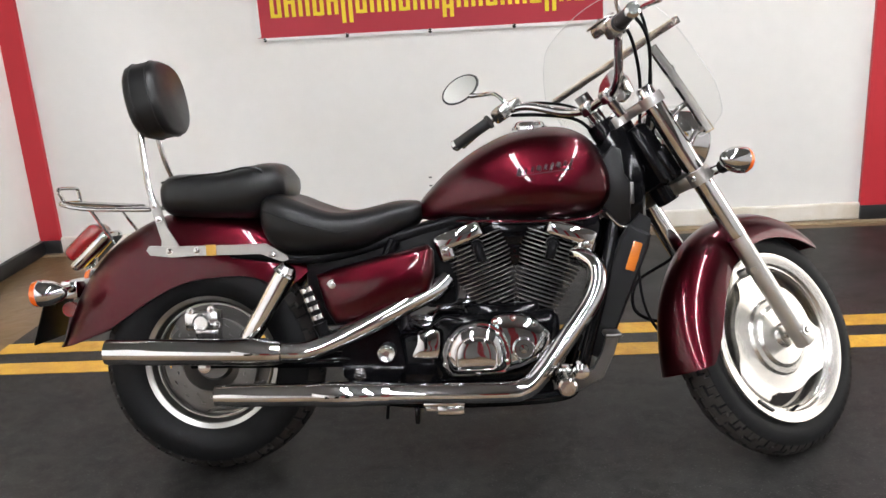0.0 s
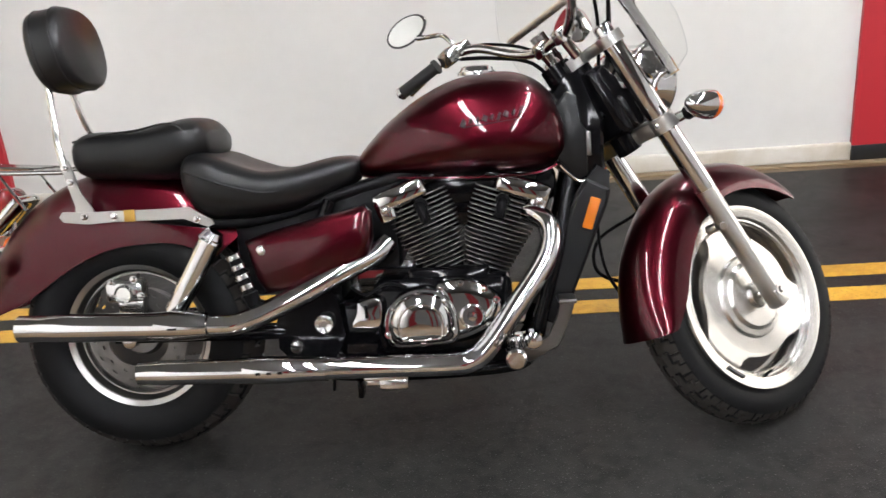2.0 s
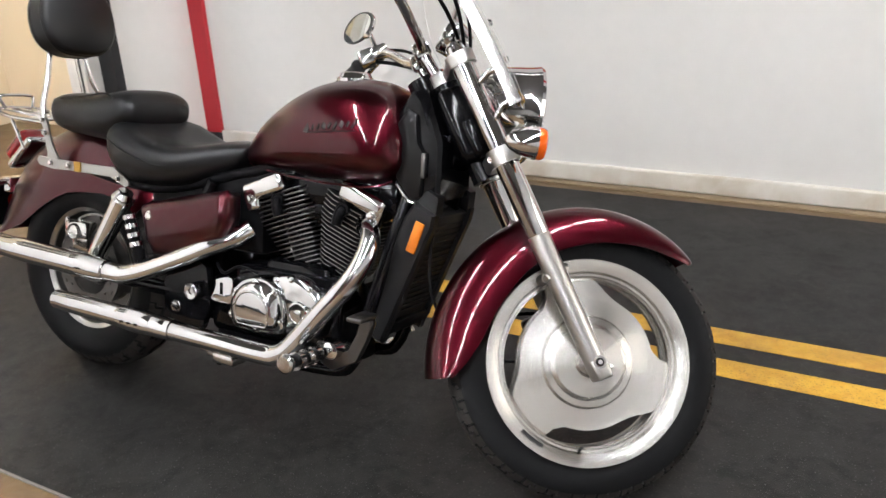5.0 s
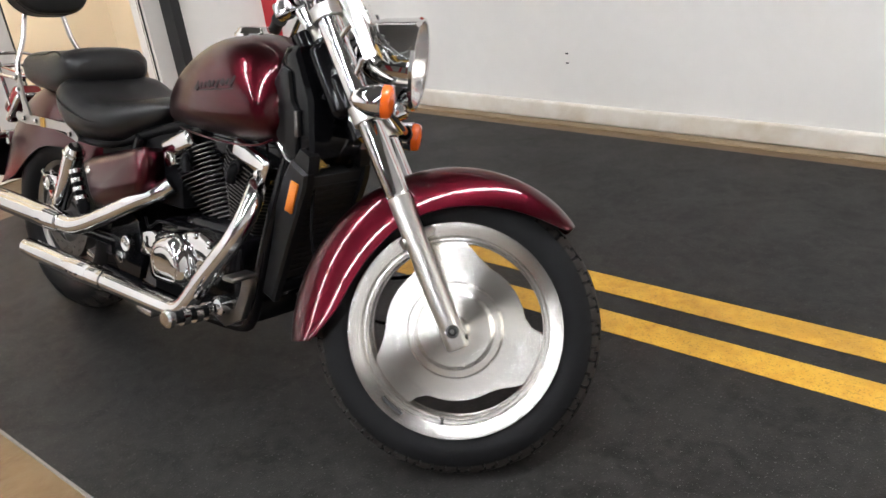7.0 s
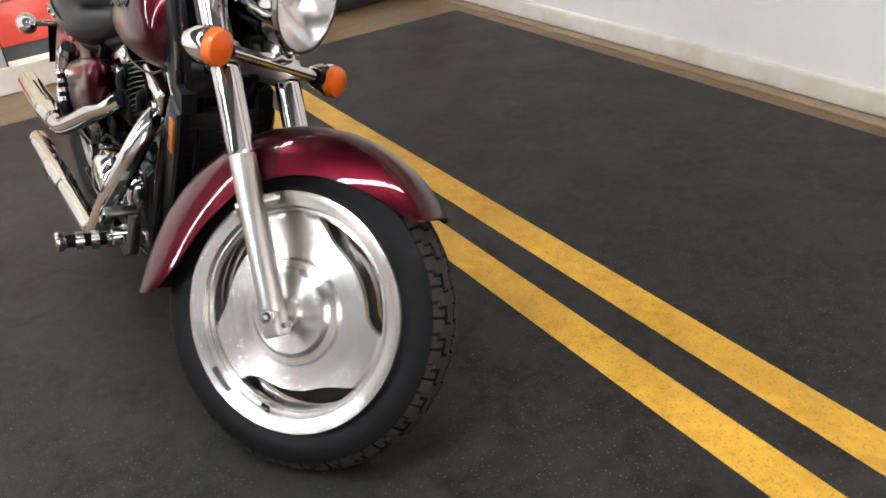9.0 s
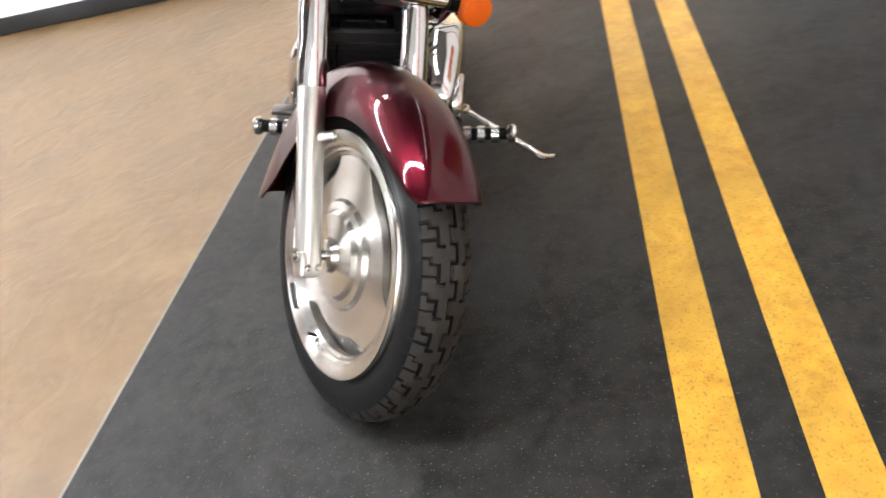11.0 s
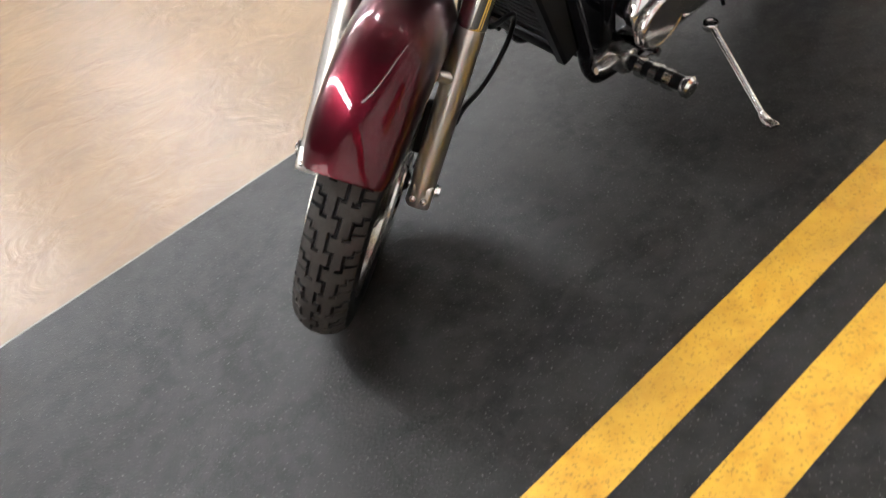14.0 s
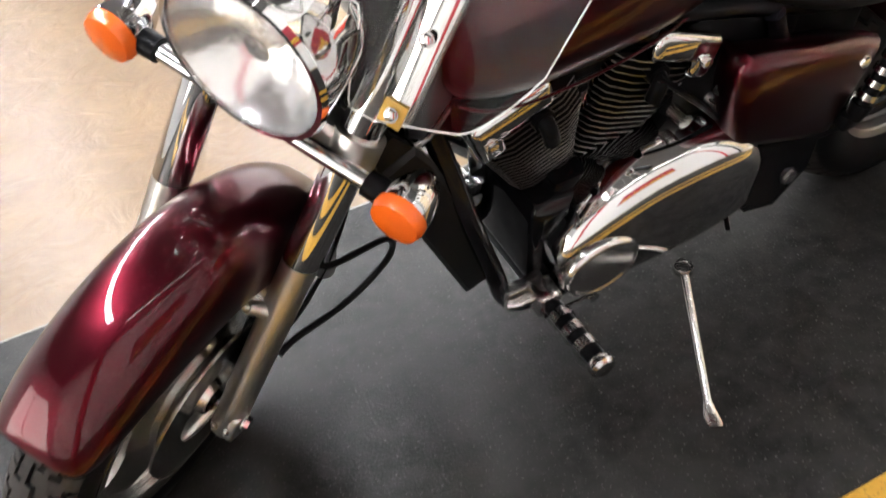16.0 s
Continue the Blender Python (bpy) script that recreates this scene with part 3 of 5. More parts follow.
def tyre(radius, half, bead, pitches, depth, around, across=69):
    """A tyre: sidewalls turned, tread cut with grooves."""
    vs, fs, mi = [], [], []
    prof = []
    crown = 0.80
    for k in range(across):
        v = -1 + 2 * k / (across - 1)
        a = v * 1.02
        y = half * math.sin(a) / math.sin(1.02) * 0.94
        r = radius - crown * half * (1 - math.cos(a)) * 1.25
        prof.append((v, y, r))
    y_end, r_end = prof[-1][1], prof[-1][2]
    side = [(half * 1.0, r_end - 0.016), (half * 1.02, (r_end + bead) / 2 + 0.008), (half * 0.98, bead + 0.026), (half * 0.86, bead + 0.008), (half * 0.74, bead - 0.004)]
    rows = [(None, -y, r) for y, r in side[::-1]] + prof + [(None, y, r) for y, r in side]
    m = len(rows)
    for i in range(around):
        th = 2 * math.pi * i / around
        u = pitches * i / around
        for v, y, r in rows:
            rr = r - (depth * tread_depth(u, v) * (1 - 1.5 * max(0.0, abs(v) - 0.6)) if v is not None else 0)
            vs.append(Vector((rr * math.cos(th), y, rr * math.sin(th))))
    for i in range(around):
        n = (i + 1) % around
        for k in range(m - 1):
            fs.append((i * m + k, i * m + k + 1, n * m + k + 1, n * m + k))
            on_tread = rows[k][0] is not None and rows[k + 1][0] is not None and abs(rows[k][0]) < 0.95
            cut = on_tread and tread_depth(pitches * (i + 0.5) / around, (rows[k][0] + rows[k + 1][0]) / 2) > 0.5
            mi.append(1 if on_tread and not cut else 0)
    return vs, fs, mi


def add_tyre(radius, half, bead, pitches, around, parent, m):
    vs, fs, mi = tyre(radius, half, bead, pitches, 0.0065, around)
    me = bpy.data.meshes.new("tyre")
    me.from_pydata([tuple(m @ v) for v in vs], [], fs)
    for q in (M_RUBBER, M_TREAD):
        me.materials.append(q)
    me.polygons.foreach_set("material_index", mi)
    me.polygons.foreach_set("use_smooth", [True] * len(fs))
    me.set_sharp_from_angle(angle=radians(30))
    ob = new("tyre", me)
    ob.parent = parent
    ob["label"] = "black road tyre with zigzag tread"
    return ob


def pierced_disc(depth_of, radii, keep, n, thick):
    """A turned disc with openings: depth_of(r) shapes its outer face, keep(r, angle) says where it is solid."""
    vs, fs, solid = [], [], {}
    m = len(radii)
    for i in range(n):
        a = 2 * math.pi * i / n
        for r in radii:
            vs.append(Vector((r * math.cos(a), -depth_of(r), r * math.sin(a))))
    for i in range(n):
        a = 2 * math.pi * i / n
        for r in radii:
            vs.append(Vector((r * math.cos(a), -depth_of(r) + thick, r * math.sin(a))))
    off = n * m
    for i in range(n):
        for k in range(m - 1):
            a = 2 * math.pi * (i + 0.5) / n
            solid[i, k] = keep((radii[k] + radii[k + 1]) / 2, a)
    for (i, k), s in solid.items():
        if not s:
            continue
        j = (i + 1) % n
        p, q, r, t = i * m + k, i * m + k + 1, j * m + k + 1, j * m + k
        fs.append((p, q, r, t))
        fs.append((p + off, t + off, r + off, q + off))
        if k == 0 or not solid[i, k - 1]:
            fs.append((p, t, t + off, p + off))
        if k == m - 2 or not solid[i, k + 1]:
            fs.append((q, q + off, r + off, r))
        if not solid[(i - 1) % n, k]:
            fs.append((p, p + off, q + off, q))
        if not solid[j, k]:
            fs.append((t, r, r + off, t + off))
    return vs, fs


def slots(count, start, span, inner, outer, slant):
    """Curved openings between two radii, with slanting ends."""
    def keep(r, a):
        if not inner < r < outer:
            return True
        s = (r - inner) / (outer - inner)
        for k in range(count):
            b = (math.degrees(a) - start - k * 360 / count + slant * (s - 0.5)) % 360
            if b < span:
                rin = inner + (outer - inner) * ((1 - min(1, (span - b) / 30)) ** 1.6 + 0.35 * max(0, 1 - b / 5))
                if r > rin:
                    return False
        return True
    return keep


def front_depth(r):
    return 0.006 + between([(0.0, 0.072), (0.030, 0.070), (0.036, 0.058), (0.082, 0.054), (0.088, 0.050), (0.092, 0.046), (0.106, 0.043), (0.112, 0.034),
                    (0.150, 0.030), (0.196, 0.030), (0.203, 0.027), (0.207, 0.034), (0.212, 0.034), (0.217, 0.043), (0.240, 0.050), (0.246, 0.050)], r)[0]


front_wheel = new("front_wheel")
front_wheel.parent = bike
front_wheel["label"] = "cast aluminium disc wheel with three curved slots and black tyre"
add_tyre(0.333, 0.054, 0.236, 33, 1100, front_wheel, FRONT @ Matrix.Translation((0, 0.007, 0)))
RAD_F = [0.004, 0.03, 0.036, 0.06, 0.082, 0.088, 0.092, 0.106, 0.112, 0.13, 0.150] + [0.150 + 0.0023 * k for k in range(1, 24)] + [0.207, 0.212, 0.217, 0.228, 0.240, 0.246]
disc_f = pierced_disc(front_depth, RAD_F, slots(3, 248, 86, 0.162, 0.2008, 6), 360, 0.016)
part("wheel_disc", disc_f, M_SPUN, front_wheel, "machined aluminium wheel face", 25, Matrix.Identity(4)).matrix_basis = FRONT
back_f = pierced_disc(front_depth, RAD_F, slots(3, 248, 86, 0.162, 0.2008, 6), 240, 0.016)
part("wheel_disc", (([Vector((v.x, -v.y, v.z)) for v in back_f[0]]), back_f[1]), M_SPUN, front_wheel, "machined aluminium wheel face", 25, Matrix.Identity(4)).matrix_basis = FRONT
part("rim_barrel", lathe([(-0.054, 0.246), (-0.046, 0.232), (-0.02, 0.214), (0.02, 0.214), (0.046, 0.232), (0.054, 0.246), (0.048, 0.249), (-0.048, 0.249)], 72, closed=True), M_ALU, front_wheel, m=FRONT)
part("brake_disc", lathe([(0.070, 0.080), (0.070, 0.148), (0.075, 0.148), (0.075, 0.080)], 64, closed=True), M_CHROME_DULL, front_wheel, "drilled steel brake disc", m=FRONT)
part("hub", lathe([(-0.075, 0.016), (-0.058, 0.026), (0.066, 0.034), (0.085, 0.016)], 32), M_BLACK, front_wheel, m=FRONT)


weight = []
for k in range(9):
    a = radians(231 + 1.9 * k)
    weight.append([Vector((r * math.cos(a), y, r * math.sin(a))) for r, y in ((0.221, -0.0495), (0.228, -0.0515), (0.228, -0.0585), (0.221, -0.0565))])
part("balance_weight", loft(weight), M_BASE, front_wheel, "black stick-on balance weight", m=FRONT)
part("valve", tube([(0.0, -0.035, -0.212), (0.0, -0.062, -0.200)], 0.004, 10), M_SATIN, front_wheel, m=FRONT)


def rear_depth(r):
    return between([(0.0, 0.05), (0.05, 0.05), (0.06, 0.03), (0.12, 0.012), (0.165, 0.012), (0.175, 0.02), (0.182, 0.05), (0.206, 0.062)], r)[0]


rear_wheel = new("rear_wheel")
rear_wheel.parent = bike
rear_wheel["label"] = "cast aluminium rear wheel with wide black tyre"
add_tyre(0.327, 0.087, 0.200, 24, 480, rear_wheel, REAR)
RAD_R = [0.004, 0.05, 0.06, 0.09, 0.12, 0.13, 0.14, 0.15, 0.16, 0.165, 0.175, 0.182, 0.206]
geo_r = pierced_disc(rear_depth, RAD_R, slots(3, 20, 80, 0.115, 0.166, 10), 120, 0.016)
# both faces are coloured darker, for the shade under the rear mudguard
part("wheel_disc", geo_r, M_CAST_SHADED, rear_wheel, "cast alloy wheel face, coloured darker for the shade under the mudguard", 25, REAR)
part("wheel_disc", ([Vector((v.x, -v.y, v.z)) for v in geo_r[0]], geo_r[1]), M_CAST_SHADED, rear_wheel, "cast alloy wheel face, coloured darker for the shade under the mudguard", 25, REAR)
for s in (-1, 1):
    part("rim_lip", lathe([(s * 0.052, 0.181), (s * 0.056, 0.183), (s * 0.0665, 0.204), (s * 0.066, 0.209), (s * 0.055, 0.209)], 96, closed=True), M_LIP, rear_wheel, "dull machined rim lip", 25, Matrix.Identity(4)).matrix_basis = REAR
    part("rim_step", lathe([(s * 0.026, 0.166), (s * 0.034, 0.168), (s * 0.034, 0.172), (s * 0.026, 0.174)], 96, closed=True), M_LIP, rear_wheel, "machined step", 25, REAR)
part("rim_barrel", lathe([(-0.062, 0.206), (-0.05, 0.19), (0.05, 0.19), (0.062, 0.206), (0.05, 0.209), (-0.05, 0.209)], 64, closed=True), M_ALU, rear_wheel, m=REAR)
hole = lambda r, a: not (0.100 < r < 0.106 and math.degrees(a) % 24 < 6) and not (0.118 < r < 0.124 and (math.degrees(a) + 12) % 24 < 6)
part("brake_disc", pierced_disc(lambda r: 0.066, [0.085, 0.100, 0.106, 0.118, 0.124, 0.136], hole, 120, 0.005), M_STEEL, rear_wheel, "drilled steel brake disc", 25, REAR)
part("axle_nut", lathe([(-0.13, 0.012), (-0.128, 0.018), (-0.11, 0.02), (0.11, 0.02), (0.13, 0.012)], 20), M_CHROME_DULL, rear_wheel, m=REAR)
caliper = part("rear_caliper", join(box(0.0, -0.085, 0.433, 0.10, 0.05, 0.055, 0.010), box(0.012, -0.085, 0.395, 0.07, 0.04, 0.05, 0.008)), M_CHROME_DULL, bike, "cast alloy rear brake caliper")
part("caliper_cap", lathe([(-0.116, 0.018), (-0.120, 0.022), (-0.111, 0.025), (-0.10, 0.025)], 28, centre=(0.0, 0, 0.430)), M_ALU, caliper)
for dx, dz in ((-0.03, 0.03), (0.03, 0.034), (0.045, -0.01)):
    part("bolt", bolt((dx, -0.11, 0.433 + dz), (0, -1, 0), 0.008), M_CHROME_DULL, caliper)


# ---- fenders
def fender(table, thick, n=45):
    """A mudguard round a wheel; rows: angle, radius of the crown, half width, depth of the sides."""
    rings = []
    for th, rad, half, deep in smooth_table(table, 6):
        c, s = math.cos(radians(th)), math.sin(radians(th))
        outer, inner = [], []
        for k in range(n):
            a = math.pi * k / (n - 1)
            y = half * math.cos(a)
            drop = deep * (1 - (1 - min(1.0, abs(math.cos(a))) ** 2.5) ** 0.46)
            for lst, sub in ((outer, 0.0), (inner, thick)):
                shrink = 1 - sub / half
                r = rad - sub * max(0.15, math.sin(a)) - drop
                lst.append(Vector((r * c, y * shrink, r * s)))
        rings.append(outer + inner[::-1])
    return loft(rings)


FENDER_F = [(49, 0.362, 0.060, 0.018), (50, 0.364, 0.067, 0.026), (54, 0.368, 0.074, 0.040), (63, 0.373, 0.080, 0.060), (80, 0.377, 0.084, 0.084), (98, 0.379, 0.086, 0.100),
            (125, 0.380, 0.088, 0.116), (150, 0.379, 0.090, 0.126), (172, 0.383, 0.092, 0.122), (184, 0.386, 0.093, 0.100), (191, 0.388, 0.092, 0.070), (192.5, 0.388, 0.090, 0.060)]
front_fender = part("front_fender", fender(FENDER_F, 0.004), M_PAINT, bike, "burgundy painted front mudguard", 50, FRONT)
FENDER_R = [(40, 0.440, 0.098, 0.124), (60, 0.445, 0.102, 0.158), (80, 0.449, 0.104, 0.193), (100, 0.450, 0.105, 0.205), (120, 0.449, 0.105, 0.206), (140, 0.446, 0.103, 0.188),
            (155, 0.445, 0.100, 0.152), (163, 0.447, 0.096, 0.110), (169, 0.450, 0.090, 0.056), (171, 0.451, 0.086, 0.020)]
rear_fender = part("rear_fender", fender(FENDER_R, 0.004), M_PAINT, bike, "burgundy painted rear mudguard", 50, REAR)

# ---- fork, steering head, headlight
for s in (-1, 1):
    leg = part("fork_leg", join(tube([(0, s * 0.112, 0.322), (0, s * 0.112, 0.328), (0, s * 0.112, 0.78)], [0.027, 0.0285, 0.0285], 28), tube([(0, s * 0.112, 0.78), (0, s * 0.112, 0.812), (0, s * 0.112, 0.820)], [0.026, 0.024, 0.018], 24)),
               M_CHROME, bike, "chrome fork cover tube", m=FORK)
    part("slider", join(tube([(0, s * 0.112, -0.040), (0, s * 0.112, -0.036), (0, s * 0.112, 0.03), (0, s * 0.112, 0.20), (0, s * 0.112, 0.30), (0, s * 0.112, 0.324)],
                             [0.0235, 0.0255, 0.0255, 0.0262, 0.0268, 0.0268], 28),
                        box(0.003, s * 0.115, -0.016, 0.040, 0.044, 0.052, 0.007, 3)), M_FORK, leg, "brushed alloy fork slider", m=FORK)
    part("fender_mount", join(tube([(-0.020, s * 0.095, 0.222), (-0.030, s * 0.070, 0.222)], 0.013, 14), tube([(-0.01, s * 0.112, 0.222), (-0.03, s * 0.125, 0.222)], [0.014, 0.009], 14)), M_FORK, leg, m=FORK)
    part("fender_lug", join(tube([(0.012, s * 0.104, 0.226), (0.026, s * 0.088, 0.228), (0.036, s * 0.079, 0.229)], [0.015, 0.0115, 0.0105], 16),
                            tube([(0.036, s * 0.079, 0.229), (0.041, s * 0.074, 0.229)], 0.006, 12)), M_FORK, leg, "alloy lug for the mudguard", m=FORK)
    for da in (-0.011, 0.011):
        part("pinch_bolt", bolt((0.0245, s * 0.112 + da, -0.022), (1, 0, 0), 0.0055, 0.006), M_CHROME_DULL, leg, m=FORK)
    part("axle_end", join(lathe([(0.0, 0.015), (0.004, 0.015), (0.004, 0.010), (0.002, 0.009)], 20, "z"), lathe([(0.002, 0.007), (0.008, 0.006)], 6, "z")) if s < 0 else bolt((0, 0, 0), (0, 0, 1), 0.012, 0.010), M_CHROME_DULL, leg, m=FORK @ along((0.004, s * 0.138, 0.0), (0.004, s * 0.2, 0.0)))
    part("axle_socket", tube([(0.004, s * 0.1385, 0.0), (0.004, s * 0.1415, 0.0)], 0.0088, 16), M_BASE, leg, "dark socket", m=FORK)
axle = part("front_axle", tube([(0, -0.12, 0), (0, 0.12, 0)], 0.010, 16), M_CHROME_DULL, bike, m=FORK)


def clamp(h, thick, reach):
    g = [box(-0.004, 0, h, 0.062, 0.21, thick, 0.008)]
    for s in (-1, 1):
        g.append(tube([(0, s * 0.112, h - thick / 2), (0, s * 0.112, h + thick / 2)], 0.036, 24))
    g.append(tube([(-reach, 0, h - thick / 2), (-reach, 0, h + thick / 2)], 0.03, 20))
    g.append(box(-reach / 2, 0, h, reach, 0.09, thick * 0.9, 0.006))
    return join(*g)


part("lower_clamp", clamp(0.525, 0.040, 0.037), M_FORK, bike, "alloy lower fork clamp", m=FORK)
top_clamp = part("top_clamp", clamp(0.775, 0.030, 0.037), M_FORK, bike, "alloy top fork clamp", m=FORK)
part("stem_nut", bolt((-0.037, 0, 0.790), (0, 0, 1), 0.016, 0.012), M_CHROME, top_clamp, m=FORK)
for s in (-1, 1):
    part("clamp_bolt", bolt((-0.03, s * 0.118, 0.528), (-0.3, s, 0), 0.008, 0.008), M_CHROME_DULL, bike, m=FORK)
part("steering_head", join(tube([(-0.037, 0, 0.50), (-0.037, 0, 0.76)], 0.034, 20)), M_BLACK, bike, "black steering head", m=TURN @ TURN.inverted() @ FORK)

part("head_cover_panel", join(box(-0.045, 0, 0.645, 0.075, 0.150, 0.19, 0.022, 3), box(-0.030, 0, 0.60, 0.05, 0.172, 0.10, 0.016, 3)), M_BLACK, bike, "gloss black cover round the steering head", m=FORK)
# handlebar
bar_line = curve_points([(-0.30, -0.455, 0.975), (-0.245, -0.41, 0.985), (-0.165, -0.30, 0.985), (-0.105, -0.225, 0.965), (-0.075, -0.13, 0.885), (-0.064, -0.06, 0.852), (-0.064, 0, 0.850),
                         (-0.064, 0.06, 0.852), (-0.075, 0.13, 0.885), (-0.105, 0.225, 0.965), (-0.165, 0.30, 0.985), (-0.245, 0.41, 0.985), (-0.30, 0.455, 0.975)], 7)
handlebar = part("handlebar", tube(bar_line[14:-14], 0.0125, 16), M_CHROME, bike, "swept-back chrome handlebar", m=FORK)
for s in (-1, 1):
    grip = part("grip", join(tube([(-0.176, s * 0.315, 0.986), (-0.248, s * 0.425, 0.984)], 0.0175, 20), tube([(-0.176, s * 0.315, 0.986), (-0.180, s * 0.321, 0.986)], 0.022, 20)), M_VINYLGRIP, handlebar, "black rubber grip", m=FORK)
    part("bar_end", tube([(-0.248, s * 0.425, 0.984), (-0.254, s * 0.434, 0.984), (-0.257, s * 0.439, 0.984)], [0.0185, 0.0185, 0.012], 20), M_CHROME, handlebar, m=FORK)
    part("switch_box", join(box(-0.150, s * 0.276, 0.986, 0.05, 0.055, 0.046, 0.010), box(-0.125, s * 0.272, 0.992, 0.03, 0.04, 0.03, 0.006)), M_CHROME_DULL, handlebar, "chrome switch housing", m=FORK)
    part("lever", tube(curve_points([(-0.105, s * 0.262, 0.985), (-0.085, s * 0.30, 0.990), (-0.130, s * 0.37, 0.985), (-0.19, s * 0.455, 0.972), (-0.196, s * 0.468, 0.97)], 5), 0.0065, 10, flat=1.5), M_CHROME_DULL, handlebar, "alloy lever", m=FORK)
    part("lever_mount", box(-0.115, s * 0.255, 0.985, 0.05, 0.035, 0.035, 0.008), M_CHROME_DULL, handlebar, m=FORK)
    part("riser", join(tube([(-0.055, s * 0.045, 0.785), (-0.064, s * 0.045, 0.850)], 0.015, 16), box(-0.064, s * 0.045, 0.852, 0.042, 0.034, 0.040, 0.008)), M_CHROME, handlebar, m=FORK)
    mirror = part("mirror", moved(lathe([(-0.012, 0.0), (-0.012, 0.9), (-0.006, 1.0), (0.004, 0.93), (0.014, 0.6), (0.018, 0.0)], 36, "x"),
                                  FORK @ pose(-0.116, s * 0.440, 1.100, 0, 9, s * 42) @ Matrix.Diagonal((1.0, 0.068, 0.038, 1))), M_CHROME, bike, "oval chrome rear-view mirror")
    part("mirror_glass", moved(lathe([(-0.0135, 0.0), (-0.0135, 0.92), (-0.0125, 0.92)], 36, "x"), FORK @ pose(-0.116, s * 0.440, 1.100, 0, 9, s * 42) @ Matrix.Diagonal((1.0, 0.068, 0.038, 1))), M_MIRROR, mirror)
    part("mirror_rim", moved(lathe([(-0.0125, 0.88), (-0.0150, 0.90), (-0.0150, 0.97), (-0.0110, 0.99)], 36, "x", cap=False), FORK @ pose(-0.116, s * 0.440, 1.100, 0, 9, s * 42) @ Matrix.Diagonal((1.0, 0.068, 0.038, 1))), M_BASE, mirror, "black rubber rim")
    part("mirror_stem", tube(curve_points([(-0.108, s * 0.41, 1.095), (-0.10, s * 0.37, 1.075), (-0.11, s * 0.31, 1.055), (-0.115, s * 0.285, 1.03), (-0.115, s * 0.278, 0.995)], 5), [0.009, 0.0085, 0.008] + [0.0065] * 18, 10), M_CHROME, mirror, m=FORK)
part("brake_reservoir", join(box(-0.12, -0.215, 1.005, 0.05, 0.06, 0.03, 0.008), box(-0.12, -0.215, 1.022, 0.054, 0.064, 0.006, 0.002)), M_CHROME_DULL, handlebar, m=FORK)

# headlight: a deep chrome shell that looks level ahead
HEAD = TURN @ Matrix.Translation(AXLE_F + 0.100 * fw_f + 0.643 * up_f) @ Matrix.Diagonal((1.0, 1.10, 1.10, 1))
headlight = part("headlight", lathe([(-0.120, 0.0), (-0.119, 0.02), (-0.106, 0.05), (-0.072, 0.077), (-0.03, 0.090), (0.025, 0.096), (0.045, 0.099), (0.052, 0.101), (0.060, 0.098), (0.060, 0.0925), (0.040, 0.0915), (-0.01, 0.075), (-0.05, 0.0)], 56, "x"), M_CHROME, bike, "round chrome headlight", m=HEAD)
facets = lathe([(0.056, 0.091), (0.045, 0.086), (0.030, 0.077), (0.014, 0.064), (0.0, 0.050), (-0.012, 0.034), (-0.02, 0.015), (-0.02, 0.0)], 22, "x", cap=False)
rng = random.Random(5)
facets = ([v + Vector((rng.uniform(-0.0022, 0.0022) if v.x < 0.05 else 0, 0, 0)) for v in facets[0]], facets[1])
part("reflector", facets, M_REFL, headlight, "bright ribbed reflector", 60, HEAD)
part("lens", lathe([(0.056, 0.0905), (0.058, 0.0922), (0.064, 0.087), (0.071, 0.060), (0.075, 0.03), (0.076, 0.0)], 48, "x", cap=False), M_LENS, headlight, "ribbed clear headlight glass", m=HEAD).visible_shadow = False
part("bulb_shield", lathe([(0.0, 0.0), (0.028, 0.0), (0.030, 0.016), (0.0, 0.018)], 24, "x"), M_REFL, headlight, m=HEAD)
part("headlight_bracket", join(box(0.055, 0, 0.535, 0.05, 0.05, 0.05, 0.008), tube([(0.03, 0, 0.525), (0.08, 0, 0.535)], 0.02, 14)), M_CHROME_DULL, headlight, m=FORK)
# indicators on a bar
part("indicator_bar", tube([(0.044, -0.19, 0.513), (0.044, 0.19, 0.513)], 0.013, 16), M_CHROME, bike, "chrome indicator bar", m=FORK)


def indicator(m, name="indicator"):
    """A bullet-shaped chrome lamp that looks along its x axis."""
    ob = part(name, lathe([(-0.062, 0.0), (-0.060, 0.008), (-0.048, 0.021), (-0.022, 0.033), (0.004, 0.0375), (0.012, 0.0375)], 36, "x"), M_CHROME, bike, "chrome bullet indicator", m=m)
    part("amber_lens", lathe([(0.011, 0.0368), (0.022, 0.0368), (0.030, 0.033), (0.034, 0.020), (0.035, 0.0)], 36, "x"), M_AMBER, ob, "amber plastic lens", m=m)
    return ob


for s in (-1, 1):
    at = AXLE_F + 0.046 * fw_f + 0.513 * up_f + Vector((0, s * 0.217, 0))
    ind = indicator(TURN @ Matrix.Translation(at))
    part("collar", tube([(0.044, s * 0.158, 0.513), (0.044, s * 0.188, 0.513)], 0.0185, 18), M_SATIN, ind, "black rubber collar", m=FORK)

